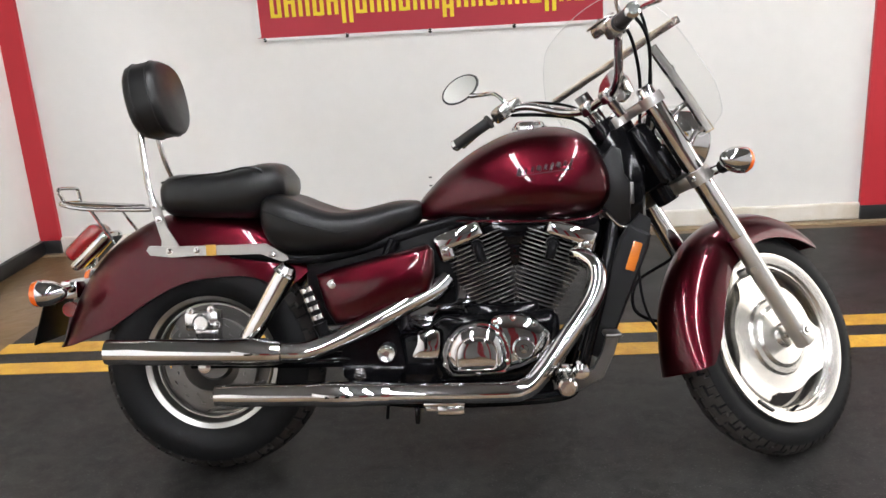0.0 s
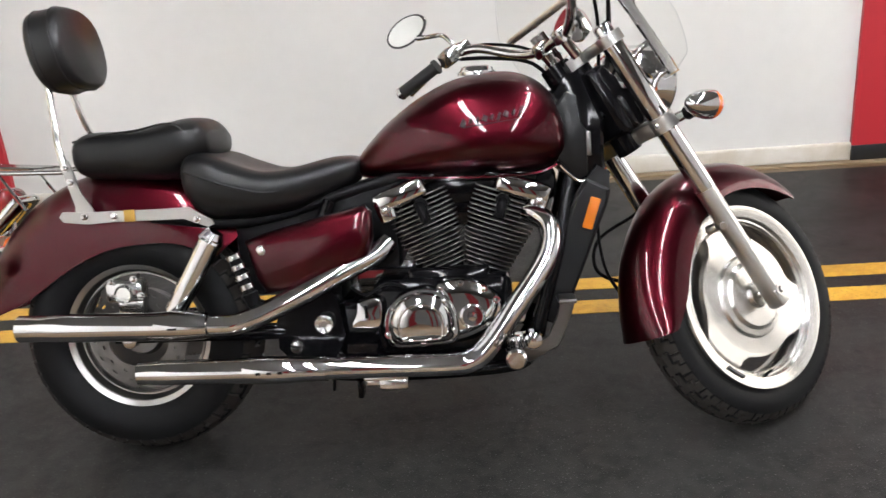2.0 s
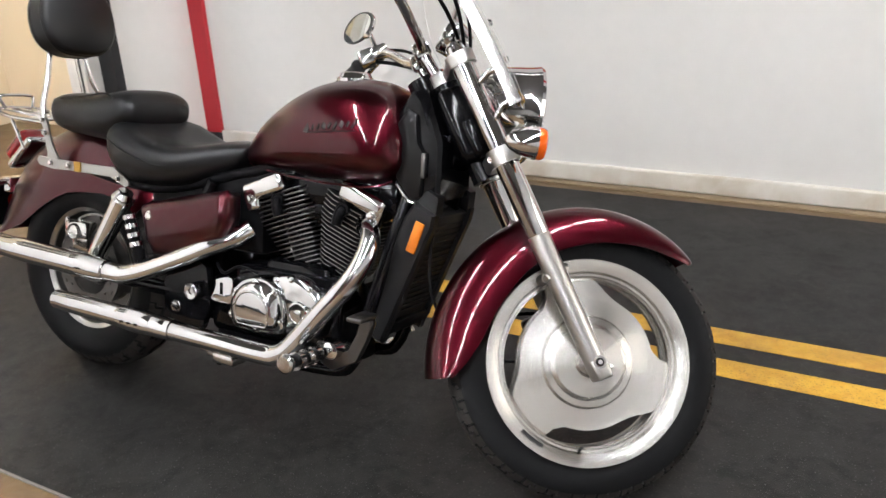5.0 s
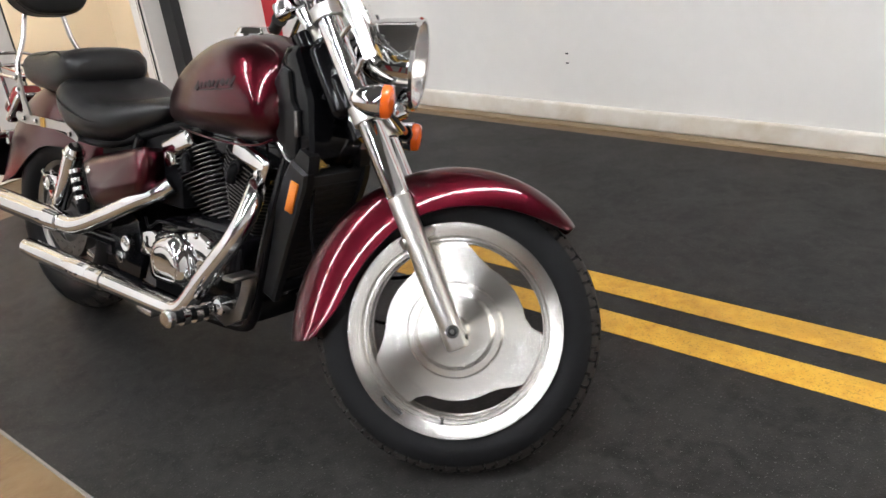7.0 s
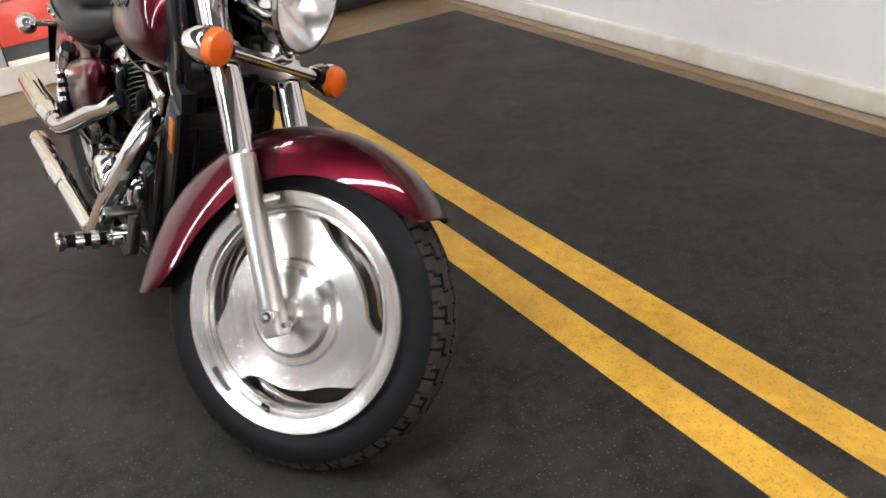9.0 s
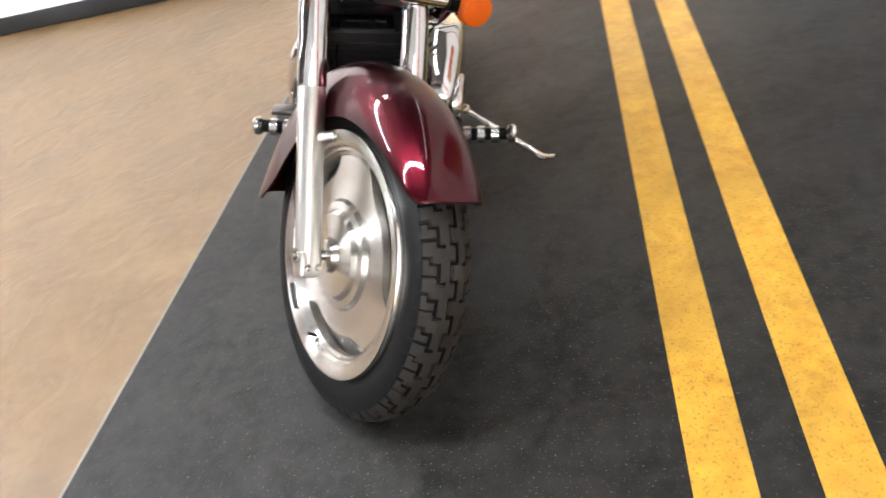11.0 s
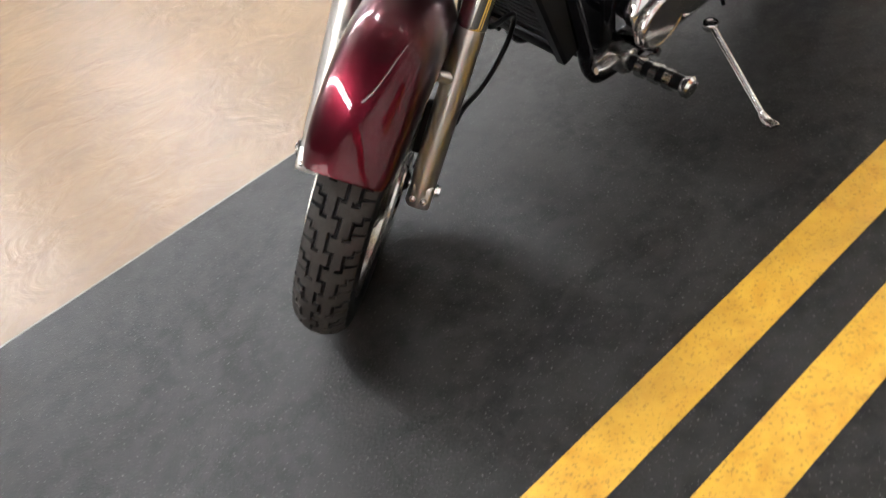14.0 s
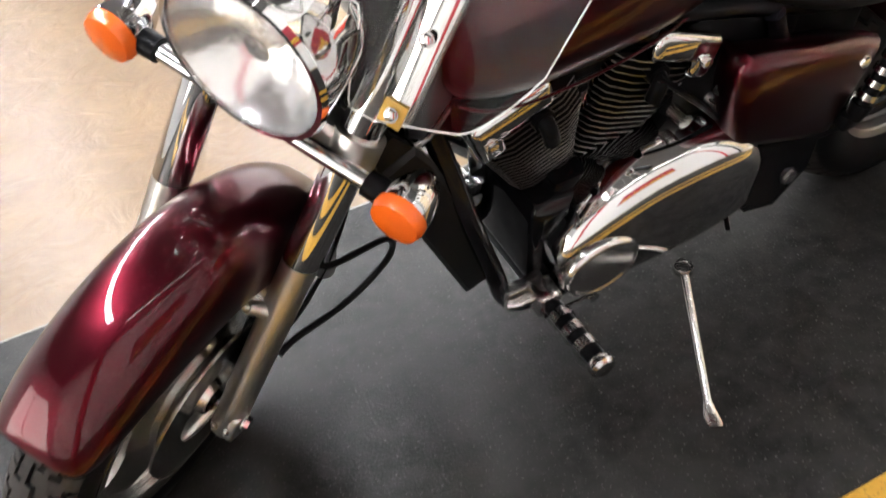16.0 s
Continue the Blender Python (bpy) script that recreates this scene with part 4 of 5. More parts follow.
# windscreen
def screen_point(u, v):
    """u across from -1 to 1, v up from 0 to 1; two lobes hang down beside the headlight."""
    w = abs(u)
    step = min(1.0, max(0.0, (0.40 - w) / 0.14))
    low = 0.610 + 0.112 * step * step * (3 - 2 * step) + 0.10 * max(0.0, w - 0.5) + 0.085 * max(0.0, (w - 0.8) / 0.2) ** 2
    high = 1.10 - 0.05 * w * w - 0.10 * max(0.0, (w - 0.6) / 0.4) ** 2.5
    h = low + (high - low) * v
    half = 0.288 - 0.05 * max(0.0, (h - 0.85) / 0.25) ** 2
    y = half * u
    return Vector((0.100 - 0.55 * y * y - 0.10 * max(0.0, h - 0.75), y, h))


nu, nv = 113, 21
sv = [screen_point(-1 + 2 * i / (nu - 1), j / (nv - 1)) for j in range(nv) for i in range(nu)]
sv += [p + Vector((-0.0045, 0, 0)) for p in sv]
sf = []
off = nu * nv
for j in range(nv - 1):
    for i in range(nu - 1):
        p = j * nu + i
        sf.append((p, p + 1, p + nu + 1, p + nu))
        sf.append((p + off, p + nu + off, p + nu + 1 + off, p + 1 + off))
edge = [i for i in range(nu)] + [j * nu + nu - 1 for j in range(1, nv)] + [(nv - 1) * nu + i for i in range(nu - 2, -1, -1)] + [j * nu for j in range(nv - 2, 0, -1)]
for p, q in zip(edge, edge[1:] + edge[:1]):
    sf.append((p, p + off, q + off, q))
screen = part("windscreen", (sv, sf), M_CLEAR, bike, "clear acrylic windscreen", 30, FORK)
screen.visible_shadow = False
rim = [(sv[p] + sv[p + off]) / 2 for p in edge]
# thin pale tube added along the border as the screen's bright rim
part("edge", tube(rim + rim[:1], 0.0010, 8, cap=False), M_EDGE_BRIGHT, screen, "thin tube round the screen, its bright rim light put into the colour", 60, FORK)
for s in (-1, 1):
    part("screen_bracket", tube(curve_points([(0.077, s * 0.160, 0.618), (0.078, s * 0.159, 0.70), (0.074, s * 0.158, 0.80), (0.066, s * 0.157, 0.90)], 4), 0.0185, 8, flat=0.14, side=(0, 1, 0)), M_CHROME, screen, "flat chrome bracket strip", m=FORK)
    part("bracket_flange", tube(curve_points([(0.062, s * 0.177, 0.618), (0.063, s * 0.176, 0.70), (0.059, s * 0.175, 0.80), (0.050, s * 0.172, 0.90)], 4), 0.0155, 8, flat=0.14, side=(1, 0, 0)), M_ALU, screen, "flat bright flange", m=FORK)
    part("screen_pad", box(0.083, s * 0.160, 0.628, 0.003, 0.030, 0.030, 0.001), M_BRASS, screen, "yellow-brown mounting pad", m=FORK)
    for ha, hb in ((0.60, 0.632), (0.70, 0.715)):
        part("screen_clamp", tube([(0.0, s * 0.120, ha), (0.040, s * 0.145, hb), (0.076, s * 0.158, hb)], 0.008, 12), M_CHROME_DULL, screen, m=FORK)
    for h in (0.628, 0.725, 0.82):
        part("screen_bolt", bolt((0.087, s * 0.160, h), (1, 0, 0), 0.0075, 0.006), M_CHROME, screen, m=FORK)
part("cross_bar", tube(curve_points([(0.052, -0.292, 0.920), (0.062, -0.15, 0.924), (0.064, 0.0, 0.926), (0.062, 0.15, 0.928), (0.052, 0.275, 0.930)], 4), 0.0105, 8, flat=0.22, side=(0, 0, 1)), M_ALU, screen, "flat steel cross bar", m=FORK)
for yb in (-0.280, -0.155, 0.155, 0.262):
    part("screen_bolt", bolt((0.064 - 0.12 * max(0.0, abs(yb) - 0.16), yb, 0.924), (1, 0, 0), 0.007, 0.006), M_CHROME, screen, m=FORK)

# speedometer on the clamp
part("speedometer", lathe([(-0.05, 0.0), (-0.045, 0.03), (-0.01, 0.046), (0.018, 0.048), (0.024, 0.044)], 36, "z"), M_CHROME, bike, "chrome speedometer pod", m=FORK @ pose(0.03, 0, 0.865, 0, -35, 0))
part("dial", lathe([(0.0215, 0.0), (0.0215, 0.042), (0.020, 0.043)], 36, "z"), M_DIAL, bike.children[-1], "dark dial", m=FORK @ pose(0.03, 0, 0.865, 0, -35, 0))

# ---- tank
TANK = [(0.622, 0.700, 0.722, 0.020), (0.635, 0.692, 0.745, 0.046), (0.665, 0.686, 0.778, 0.072), (0.720, 0.682, 0.828, 0.103), (0.800, 0.678, 0.882, 0.131), (0.890, 0.674, 0.922, 0.149),
        (0.980, 0.672, 0.936, 0.157), (1.050, 0.672, 0.932, 0.156), (1.105, 0.678, 0.908, 0.146), (1.140, 0.692, 0.872, 0.130), (1.158, 0.712, 0.835, 0.112)]
tank = part("fuel_tank", loft([oval(x, lo, hi, w, 2.5, 40, 0.40) for x, lo, hi, w in smooth_table(TANK, 6)] +
                              [[Vector((1.158 + 0.004, p.y * 0.90, 0.772 + (p.z - 0.772) * 0.90)) for p in oval(1.158, 0.712, 0.835, 0.112, 2.5, 40, 0.40)],
                               [Vector((1.135, p.y * 0.84, 0.772 + (p.z - 0.772) * 0.84)) for p in oval(1.158, 0.712, 0.835, 0.112, 2.5, 40, 0.40)]]), M_PAINT, bike, "burgundy teardrop fuel tank", 50)
part("tank_seam", tube(curve_points([(x, -w * 0.80, lo + 0.004) for x, lo, hi, w in TANK[1:-1]], 4), 0.0026, 8), M_PAINT, tank)
part("tank_seam", tube(curve_points([(x, w * 0.80, lo + 0.004) for x, lo, hi, w in TANK[1:-1]], 4), 0.0026, 8), M_PAINT, tank)
part("filler_cap", join(lathe([(0.0, 0.05), (0.008, 0.05), (0.012, 0.044), (0.02, 0.040), (0.024, 0.034), (0.025, 0.0)], 36, "z", (0.955, 0, 0.930))), M_CHROME, tank, "chrome filler cap")


def tank_side(x, z):
    """Half width of the tank at a place along it and a height."""
    lo, hi, w = between(TANK, x)
    zc = lo + (hi - lo) * 0.40
    q = min(1.0, abs(z - zc) / ((hi - zc) if z > zc else (zc - lo)))
    return w * (1 - q ** 2.5) ** 0.4


for k in range(9):
    # slanted strokes of a script badge that is kept unreadable
    bx, bz = 0.915 + 0.0175 * k, 0.812 + 0.0024 * k
    part("tank_badge", moved(box(0, 0, 0, 0.008 + 0.005 * (k % 3 == 0), 0.004, 0.017 + 0.012 * (k in (0, 5, 8)), 0.0015), pose(bx, -tank_side(bx, bz) - 0.0004, bz, -20, 24, 2)), M_LOGO, tank, "dark grey script badge")
part("tank_badge", tube([(x, -tank_side(x, z) - 0.0005, z) for x, z in [(0.915 + 0.0145 * k, 0.800 + 0.0014 * k) for k in range(11)]], 0.0016, 6), M_LOGO, tank, "dark grey script badge")

# ---- seats
def saddle(table, dish, n=36):
    rings = []
    for x, lo, hi, w, dip in smooth_table(table, 5):
        ring = oval(x, lo, hi, w, 2.7, n, 0.60)
        for p in ring:
            if p.z > lo + (hi - lo) * 0.6:
                p.z -= dip * max(0.0, 1 - (p.y / (w * 0.8)) ** 2)
        rings.append(ring)
    return loft(rings)


seat = part("rider_seat", saddle([(0.190, 0.690, 0.745, 0.110, 0.0), (0.200, 0.655, 0.775, 0.150, 0.0), (0.225, 0.620, 0.792, 0.172, 0.004), (0.270, 0.597, 0.790, 0.182, 0.020), (0.330, 0.596, 0.764, 0.182, 0.026),
                                  (0.400, 0.600, 0.738, 0.174, 0.020), (0.480, 0.610, 0.736, 0.150, 0.006), (0.560, 0.640, 0.746, 0.114, 0.0), (0.615, 0.670, 0.746, 0.086, 0.0), (0.637, 0.695, 0.738, 0.066, 0.0)], 0.02),
            M_VINYL, bike, "black vinyl rider saddle", 60)
pillion = part("pillion_seat", saddle([(-0.096, 0.755, 0.810, 0.085, 0.0), (-0.088, 0.735, 0.834, 0.112, 0.0), (-0.060, 0.726, 0.850, 0.126, 0.003), (0.0, 0.720, 0.852, 0.132, 0.006), (0.080, 0.714, 0.854, 0.138, 0.006),
                                       (0.150, 0.712, 0.866, 0.142, 0.004), (0.205, 0.728, 0.872, 0.142, 0.002), (0.240, 0.746, 0.862, 0.134, 0.0), (0.262, 0.770, 0.834, 0.112, 0.0)], 0.01), M_VINYL, bike, "black vinyl pillion pad", 60)
for s in (-1, 1):
    part("seam", tube(curve_points([(x, s * (w - 0.006), z) for x, w, z in ((-0.088, 0.106, 0.825), (0.0, 0.130, 0.838), (0.09, 0.137, 0.844), (0.165, 0.141, 0.856), (0.205, 0.141, 0.845), (0.222, 0.139, 0.80))], 5), 0.003, 8), M_VINYL, pillion)
    part("seam", tube(curve_points([(x, s * w, z) for x, w, z in ((0.21, 0.163, 0.735), (0.27, 0.185, 0.715), (0.34, 0.184, 0.690), (0.42, 0.167, 0.672), (0.50, 0.134, 0.690), (0.58, 0.093, 0.712))], 5), 0.003, 8), M_VINYL, seat)

# ---- backrest and rack
backrest = new("backrest")
backrest.parent = bike
backrest["label"] = "black padded passenger backrest on chrome bars"
BACK = BODY @ pose(-0.120, 0, 1.062, 0, -9, 0)
pad = []
for k in range(13):
    t = -1 + 2 * k / 12
    sc = 1 - 0.22 * max(0, abs(t) - 0.55) ** 1.6 - (0.05 if abs(t) == 1 else 0)
    ring = []
    for j in range(40):
        a = 2 * math.pi * j / 40
        c, s2 = math.cos(a), math.sin(a)
        w = 0.134 - 0.016 * (s2 > 0) * s2 - 0.022 * (s2 < 0) * abs(s2)
        ring.append(Vector((t * 0.049, w * sc * math.copysign(abs(c) ** 0.62, c), 0.106 * sc * math.copysign(abs(s2) ** 0.62, s2))))
    pad.append(ring)
back_pad = part("pad", loft(pad), M_VINYL, backrest, "black vinyl pad", 60, BACK)
for k in (3, 9):
    part("piping", tube(pad[k] + pad[k][:1], 0.0028, 8, cap=False), M_VINYL, back_pad, m=BACK)
for s in (-1, 1):
    part("upright", tube(curve_points([(-0.150, s * 0.060, 1.0), (-0.150, s * 0.064, 0.965), (-0.137, s * 0.085, 0.88), (-0.118, s * 0.118, 0.81), (-0.100, s * 0.126, 0.76)], 5), 0.0085, 12), M_CHROME, backrest, "chrome upright")
    part("side_plate", loft([[Vector((x, s * 0.128 + dy, z)) for x, z in ((-0.118, 0.778), (-0.092, 0.780), (-0.070, 0.700), (-0.042, 0.652), (-0.045, 0.632), (-0.092, 0.632), (-0.088, 0.665))] for dy in (-0.003, 0.003)]), M_LIP, backrest, "flat dull chrome side plate")
    part("side_rail", loft([[Vector((x, s * 0.132 + dy, z)) for x, z in ((-0.122, 0.652), (-0.132, 0.640), (-0.122, 0.626), (-0.06, 0.618), (0.0, 0.620), (0.19, 0.618), (0.250, 0.594), (0.266, 0.600), (0.262, 0.612), (0.205, 0.646), (0.10, 0.646), (-0.06, 0.648))] for dy in (-0.0035, 0.0035)]), M_LIP, backrest, "flat dull chrome side rail")
    for x, z in ((-0.065, 0.636), (0.012, 0.634), (-0.100, 0.762), (-0.090, 0.725), (0.225, 0.615)):
        part("bolt", bolt((x, s * 0.137, z), (0, s, 0), 0.008, 0.008), M_CHROME_DULL, backrest)
    part("reflector", box(0.052, s * 0.1375, 0.634, 0.028, 0.004, 0.030, 0.001), M_BRASS, backrest, "small pale yellow reflector")
rack = new("luggage_rack")
rack.parent = bike
rack["label"] = "small chrome wire luggage rack behind the backrest"
part("rail", tube(curve_points([(-0.125, -0.10, 0.752), (-0.30, -0.10, 0.760), (-0.385, -0.085, 0.775), (-0.40, -0.04, 0.780), (-0.40, 0.04, 0.780), (-0.385, 0.085, 0.775), (-0.30, 0.10, 0.760), (-0.125, 0.10, 0.752)], 5), 0.0065, 10), M_CHROME, rack)
part("hoop", tube(curve_points([(-0.395, -0.05, 0.782), (-0.405, -0.062, 0.812), (-0.405, -0.045, 0.822), (-0.405, 0.045, 0.822), (-0.405, 0.062, 0.812), (-0.395, 0.05, 0.782)], 5), 0.0055, 10), M_CHROME, rack)
for y in (-0.05, 0.0, 0.05):
    part("slat", tube([(-0.392, y, 0.778), (-0.20, y, 0.762)], 0.0055, 8), M_CHROME, rack)
part("cross_bar", tube([(-0.20, -0.10, 0.757), (-0.20, 0.10, 0.757)], 0.0055, 8), M_CHROME, rack)
for s in (-1, 1):
    part("strut", tube([(-0.30, s * 0.10, 0.760), (-0.23, s * 0.106, 0.66)], 0.005, 8), M_CHROME, rack)

# ---- tail: lamp, plate, rear indicators
TAIL = BODY @ pose(-0.345, 0, 0.650, 0, 48, 0)
tail = part("tail_lamp", box(-0.018, 0, 0, 0.050, 0.105, 0.130, 0.022, 4), M_RED, bike, "long red tail lamp on the rear mudguard", m=TAIL)
part("lamp_base", box(0.016, 0, 0.002, 0.030, 0.118, 0.150, 0.014, 3), M_CHROME, tail, "chrome lamp base", m=TAIL)
part("rear_bracket", join(tube([(-0.395, -0.17, 0.540), (-0.395, 0.17, 0.540)], 0.011, 12), box(-0.40, 0, 0.53, 0.05, 0.12, 0.05, 0.006)), M_CHROME, bike, "chrome rear lamp bracket")
for s in (-1, 1):
    rear_ind = indicator(BODY @ pose(-0.415, s * 0.165, 0.535, 0, 0, 180), "rear_indicator")
    part("side_reflector", lathe([(-0.003, 0.0), (-0.003, 0.022), (0.004, 0.024)], 24, "y", (-0.420, -0.02 - 0.0 * s, 0.470)) if s < 0 else lathe([(-0.003, 0.0), (-0.003, 0.01), (0.004, 0.012)], 16, "y", (-0.44, 0.05, 0.47)), M_RED, rear_ind)
part("plate_holder", box(-0.475, 0, 0.450, 0.006, 0.18, 0.15, 0.002), M_SATIN, bike, "black number plate holder", m=BODY @ pose(-0.475, 0, 0.45, 0, 18, 0) @ Matrix.Translation((0.475, 0, -0.45)))

# ---- exhausts
up = curve_points([(-0.235, -0.205, 0.372), (0.0, -0.205, 0.364), (0.225, -0.203, 0.356)], 6)
upper = part("upper_silencer", tube(up, [0.0335] * 3 + [0.036] * (len(up) - 5) + [0.0345, 0.033], 32, cap=False), M_CHROME, bike, "long chrome upper silencer")
part("silencer_inner", tube(up[:9], 0.030, 24), M_BLACK, upper)
part("collar", tube([(0.118, -0.204, 0.3600), (0.135, -0.204, 0.3595), (0.165, -0.2035, 0.3585), (0.205, -0.203, 0.3568), (0.228, -0.203, 0.3560), (0.246, -0.2025, 0.3555), (0.250, -0.2025, 0.3555)], [0.0362, 0.0372, 0.0375, 0.0355, 0.0335, 0.0325, 0.028], 32), M_CHROME, upper, "chrome collar")
part("collar_slot", box(0.165, -0.2405, 0.3585, 0.024, 0.003, 0.005, 0.001), M_BLACK, upper)
part("upper_pipe", tube(curve_points([(0.235, -0.203, 0.3555), (0.30, -0.200, 0.354), (0.345, -0.195, 0.363), (0.40, -0.188, 0.382), (0.50, -0.172, 0.424), (0.60, -0.150, 0.470), (0.668, -0.125, 0.500), (0.70, -0.10, 0.525)], 6), 0.0275, 28), M_CHROME, upper, "chrome header pipe")
lo = curve_points([(0.068, -0.232, 0.250), (0.30, -0.233, 0.245), (0.525, -0.234, 0.240)], 6)
lower = part("lower_silencer", tube(lo, [0.028] * 2 + [0.031] * (len(lo) - 4) + [0.031, 0.029], 32, cap=False), M_CHROME, bike, "long chrome lower silencer")
part("silencer_inner", tube(lo[:9], 0.026, 24), M_BLACK, lower)
part("band", tube([(0.522, -0.234, 0.240), (0.540, -0.234, 0.240)], 0.0305, 32), M_CHROME, lower)
part("collar", tube([(0.335, -0.233, 0.2443), (0.352, -0.233, 0.2440), (0.400, -0.2335, 0.2428), (0.448, -0.2338, 0.2418), (0.470, -0.234, 0.2413)], [0.0312, 0.0335, 0.0348, 0.0335, 0.0312], 32), M_CHROME, lower, "chrome collar")
for cx in (0.375, 0.402, 0.429):
    part("collar_slot", box(cx, -0.2685, 0.243, 0.012, 0.003, 0.006, 0.001), M_BLACK, lower)
part("lower_pipe", tube(curve_points([(0.535, -0.234, 0.240), (0.70, -0.234, 0.237), (0.85, -0.234, 0.235), (0.895, -0.233, 0.241), (0.935, -0.230, 0.268), (1.01, -0.215, 0.360), (1.08, -0.192, 0.448), (1.108, -0.172, 0.505), (1.108, -0.145, 0.548), (1.085, -0.115, 0.572), (1.06, -0.09, 0.58)], 7), 0.027, 28), M_CHROME, lower, "chrome header pipe")

# ---- engine
engine = new("engine")
engine.parent = bike
engine["label"] = "black finned V-twin engine with chrome covers"
CRANK = Vector((0.895, 0, 0.300))


def add_fin(m, size, d):
    """One cooling fin, black with a bare metal edge."""
    w, l, r, t = 0.095 * size, 0.102 * size, 0.046 * size, 0.0013
    ring = [(w - r, -l), (w - r * 0.3, -l + r * 0.3), (w, -l + r), (w, l - r), (w - r * 0.3, l - r * 0.3), (w - r, l), (r - w, l), (r * 0.3 - w, l - r * 0.3), (-w, l - r), (-w, r - l), (r * 0.3 - w, r * 0.3 - l), (r - w, -l)]
    n = len(ring)
    vs = [Vector((x, y, d - t)) for x, y in ring] + [Vector((x, y, d + t)) for x, y in ring]
    fs = [tuple(range(n))[::-1], tuple(range(n, 2 * n))] + [(k, (k + 1) % n, n + (k + 1) % n, n + k) for k in range(n)]
    ob = part("fin", (vs, fs), [M_FIN, M_FINEDGE], engine, "", 30, BODY @ m)
    ob.data.polygons.foreach_set("material_index", [0, 0] + [1] * n)
    return ob


for lean in (-20, 20):
    cm = Matrix.Translation(CRANK) @ Matrix.Rotation(radians(lean), 4, "Y")
    part("cylinder", lathe([(0.07, 0.055), (0.38, 0.062)], 28, "z"), M_FIN, engine, "black finned cylinder", 30, BODY @ cm)
    for k in range(19):
        add_fin(cm, min(1.0, 0.60 + 0.030 * k), 0.130 + k * 0.0122)
    part("head_cover", join(box(0, 0, 0.385, 0.15, 0.185, 0.03, 0.012), box(0, -0.01, 0.405, 0.12, 0.15, 0.03, 0.012)), M_BLACK, engine, "black cylinder head", m=BODY @ cm)
    for s in (-1, 1):
        hx = -0.045 if lean < 0 else 0.045
        cover = part("chrome_head_cover", join(box(hx * 0.7, s * 0.098, 0.374, 0.142, 0.030, 0.052, 0.014, 3), box(hx * 1.75, s * 0.094, 0.352, 0.048, 0.036, 0.062, 0.012, 3), box(hx * 1.75, s * 0.05, 0.36, 0.05, 0.10, 0.04, 0.012)), M_CHROME, engine, "chrome cylinder head side cover", m=BODY @ cm)
        part("bolt", bolt((hx * 1.75, s * 0.112, 0.355), (0, s, 0), 0.010, 0.008), M_CHROME_DULL, engine, m=BODY @ cm)
        part("plug_cap", join(tube(curve_points([(-hx * 0.2, s * 0.075, 0.33), (-hx * 0.2, s * 0.115, 0.325), (-hx * 0.15, s * 0.118, 0.29)], 4), 0.014, 12), tube([(-hx * 0.2, s * 0.09, 0.33), (-hx * 0.2, s * 0.112, 0.33)], 0.019, 14)), M_SATIN, engine, "black spark plug cap", m=BODY @ cm)
part("crankcase", join(box(0.83, 0, 0.33, 0.36, 0.25, 0.20, 0.03, 3), box(0.70, 0, 0.30, 0.30, 0.22, 0.17, 0.03, 3), box(0.85, 0, 0.42, 0.22, 0.20, 0.06, 0.02)), M_BLACK, engine, "black crankcase")
part("sump", box(0.78, 0, 0.205, 0.42, 0.20, 0.06, 0.015), M_SATIN, engine)


def plate(outline, y0, steps, mat, nm, lab, k=5):
    """A rounded cover on the flank: rows of (y, scale) from its foot to its face."""
    ring = curve_points(outline + outline[:1], k)[:-1]
    c = sum(ring, Vector()) / len(ring)
    return part(nm, loft([[Vector((c.x + (p.x - c.x) * q, y, c.z + (p.z - c.z) * q)) for p in ring] for y, q in steps]), mat, engine, lab, 40, Matrix.Identity(4))


TIMING = ((0.806, 0.400), (0.812, 0.436), (0.874, 0.446), (0.931, 0.428), (0.971, 0.392), (0.972, 0.350), (0.945, 0.318), (0.874, 0.290), (0.812, 0.292))
plate([Vector((x, 0, z)) for x, z in TIMING], 0, ((-0.09, 1.0), (-0.140, 1.0), (-0.149, 0.975), (-0.155, 0.90), (-0.158, 0.72), (-0.1595, 0.40)), M_CHROME, "timing_cover", "chrome angular engine cover")
for bx, bz in ((0.822, 0.428), (0.872, 0.435), (0.960, 0.388), (0.938, 0.326), (0.930, 0.418)):
    part("bolt", join(tube([(bx, -0.14, bz), (bx, -0.156, bz)], 0.0095, 14), bolt((bx, -0.156, bz), (0, -1, 0), 0.006, 0.005)), M_CHROME, engine, m=Matrix.Identity(4))
part("inner_cap", lathe([(-0.150, 0.033), (-0.160, 0.033), (-0.1635, 0.031), (-0.1645, 0.027), (-0.1625, 0.025), (-0.1625, 0.013), (-0.1650, 0.011), (-0.1655, 0.0)], 36, centre=(0.898, 0, 0.350)), M_CHROME, engine, "round chrome cap", m=Matrix.Identity(4))
CLUTCH = ((0.673, 0.315), (0.673, 0.348), (0.687, 0.386), (0.718, 0.417), (0.761, 0.430), (0.803, 0.428), (0.838, 0.404), (0.858, 0.362), (0.862, 0.315), (0.850, 0.288), (0.800, 0.282), (0.696, 0.282))
plate([Vector((x, 0, z)) for x, z in CLUTCH], 0, ((-0.10, 1.0), (-0.160, 1.0), (-0.168, 0.985), (-0.171, 0.95), (-0.171, 0.88), (-0.175, 0.85), (-0.188, 0.77), (-0.194, 0.62), (-0.196, 0.30)), M_CHROME, "clutch_cover", "domed chrome clutch cover")
